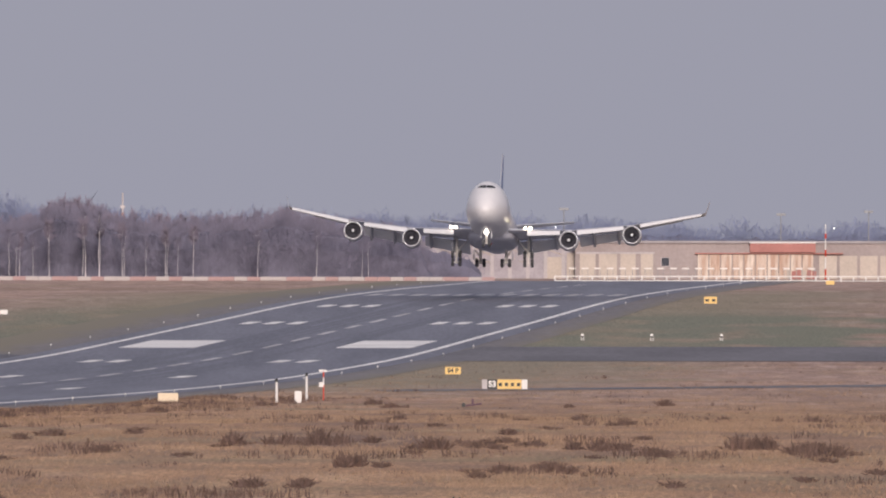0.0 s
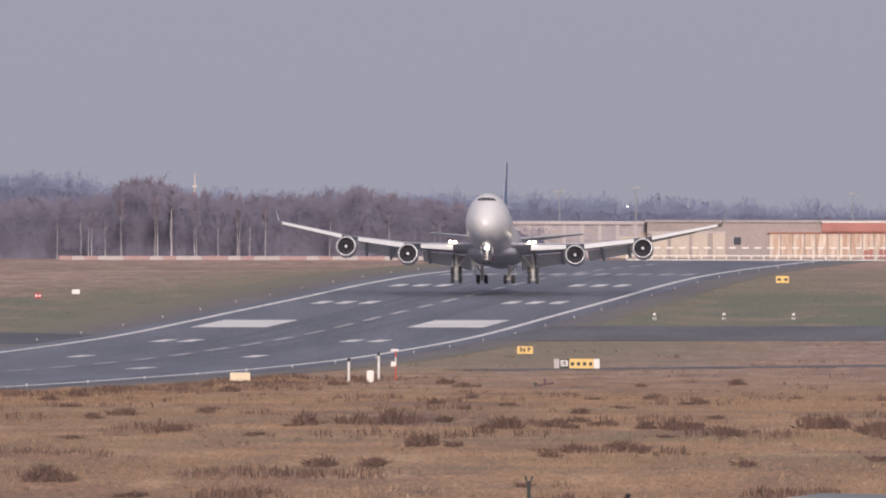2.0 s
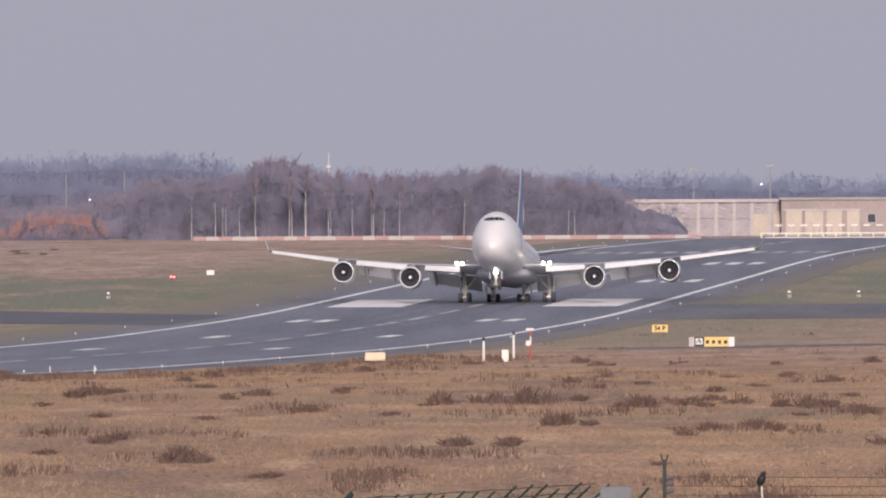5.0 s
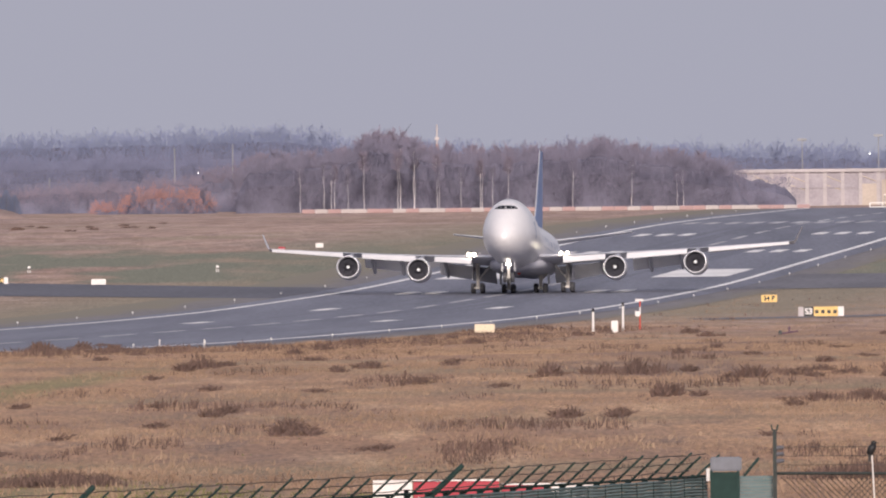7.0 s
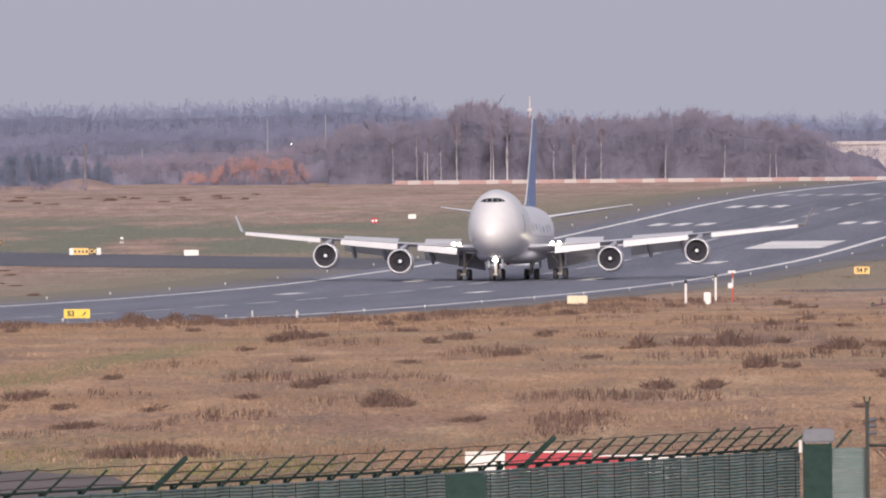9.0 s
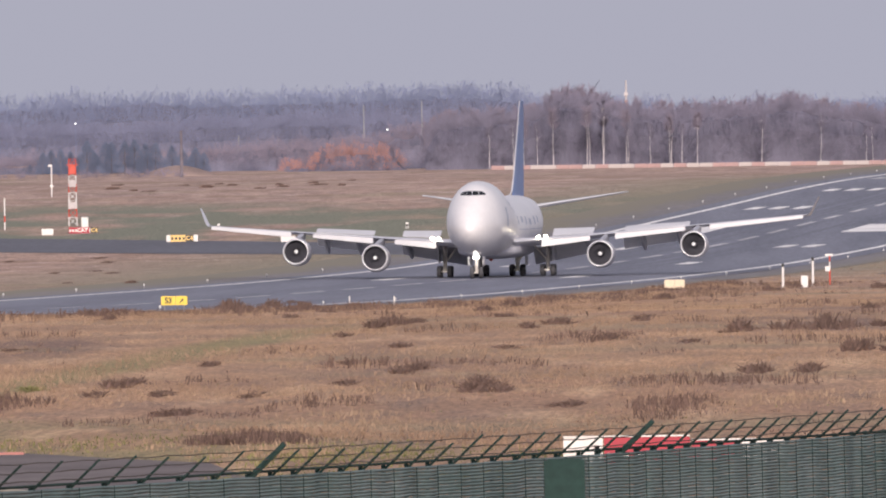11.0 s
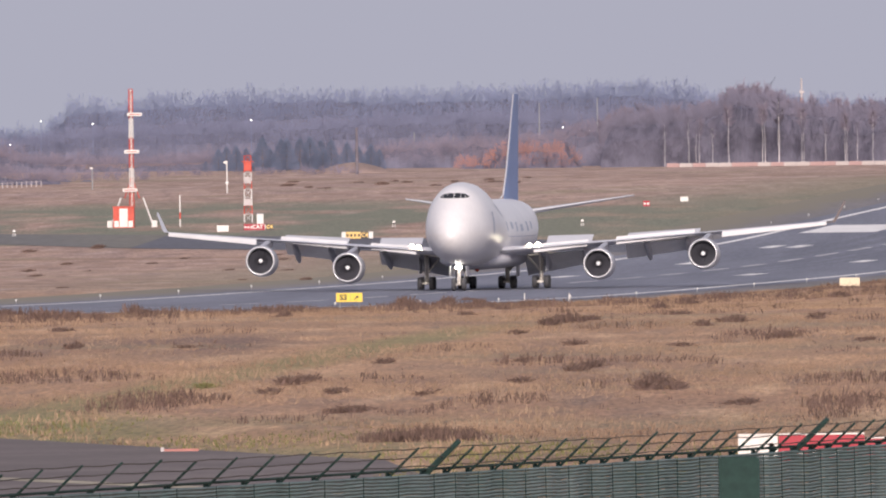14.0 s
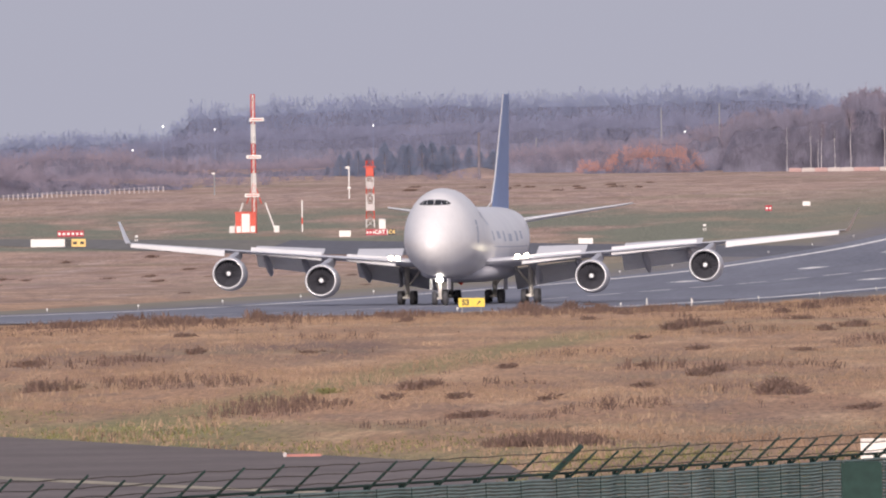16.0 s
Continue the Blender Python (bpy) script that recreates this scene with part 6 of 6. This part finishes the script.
def aircraft_rows():
    pitch = ((0, 5.0), (1.5, 5.0), (2.5, 4.9), (3.5, 4.7), (4, 4.4), (5, 3.8), (6, 3.7), (7, 3.2), (8, 1.6), (8.5, 1.0), (10, 0.2), (11, 0.0), (16, 0.0))
    crab = ((0, 1.2), (3.5, 0.9), (7, 0.3), (11, 0.0), (16, 0.0))
    bank = ((0, 0.8), (1.5, 0.4), (3.5, 0.0), (7, -0.3), (16, -0.3))
    rows = []
    for i in range(33):
        t = i * 0.5
        d = 2672.0 - 82.64 * t + 0.8939 * t * t - 0.00716 * t ** 3
        off = 3.1 + 0.1482 * t - 0.07488 * t * t + 0.0032 * t ** 3
        h, p, c, b = [float(np.interp(t, [r[0] for r in k], [r[1] for r in k])) for k in (HEIGHTS, pitch, crab, bank)]
        slope = math.degrees(math.atan((gz(d + 12) - gz(d - 24)) / 36))
        z = smooth_profile(d) + 0.08 + h
        rows.append((t, pose(axis(d) + off, d, z, slope - p, b, -3.70 + c)))
    return rows


def motions():
    walk(aircraft, aircraft_rows())
    times = [b[0] for b in BEND]
    for ob, s, k in BENDING:
        if k:
            walk(ob, [(t, bent(s, k, t)) for t in times])
    for engine, s, k, base in ENGINES:
        if k:
            walk(engine, [(t, bent(s, k, t) @ base) for t in times])
    lift = ((0, 0.0), (4.5, 0.0), (6.0, 6.0), (8.0, 10.0), (10.0, 16.0), (11.0, 18.0), (16, 18.0))
    for sp, s, k in SPOILERS:
        me = sp.data
        a, b = Vector(me.vertices[0].co), Vector(me.vertices[6].co)
        hinge = b - a if b.x > a.x else a - b
        base = Matrix.Translation(a)
        rows = []
        for t in sorted({*times, *[r[0] for r in lift]}):
            g = float(np.interp(t, [r[0] for r in lift], [r[1] for r in lift]))
            rows.append((t, bent(s, k, t) @ base @ Matrix.Rotation(radians(g), 4, hinge.normalized()) @ base.inverted()))
        walk(sp, rows)
    fold = ((0, 0.0), (10.0, 0.0), (11.0, 0.35), (12.3, 1.0), (16, 1.0))
    for sl, s, k in SLATS:
        rows = []
        for t in sorted({*times, *[r[0] for r in fold]}):
            q = float(np.interp(t, [r[0] for r in fold], [r[1] for r in fold]))
            rows.append((t, bent(s, k, t) @ pose(0, 1.0 * q, 0.45 * q)))
        walk(sl, rows)
    settle = [(t, -h) for t, h in HEIGHTS if t >= 4]
    for g, x, y in GEARS:
        hang = ((0, -0.95), (3.0, -0.95), (3.5, -0.85)) if abs(x) < 3 else ((0, -0.55), (3.0, -0.55), (3.6, -0.68))
        walk(g, [(t, pose(x, y, d)) for t, d in (*hang, *settle)])
    hub = Matrix.Translation((0, 0, 0.63))
    for ob, base in TILTED:
        walk(ob, [(t, hub @ pose(0, 0, 0, -a) @ hub.inverted() @ base) for t, a in ((0, 55), (3.0, 55), (3.5, 34), (3.9, 4), (4.2, 0), (16, 0))])


motions()
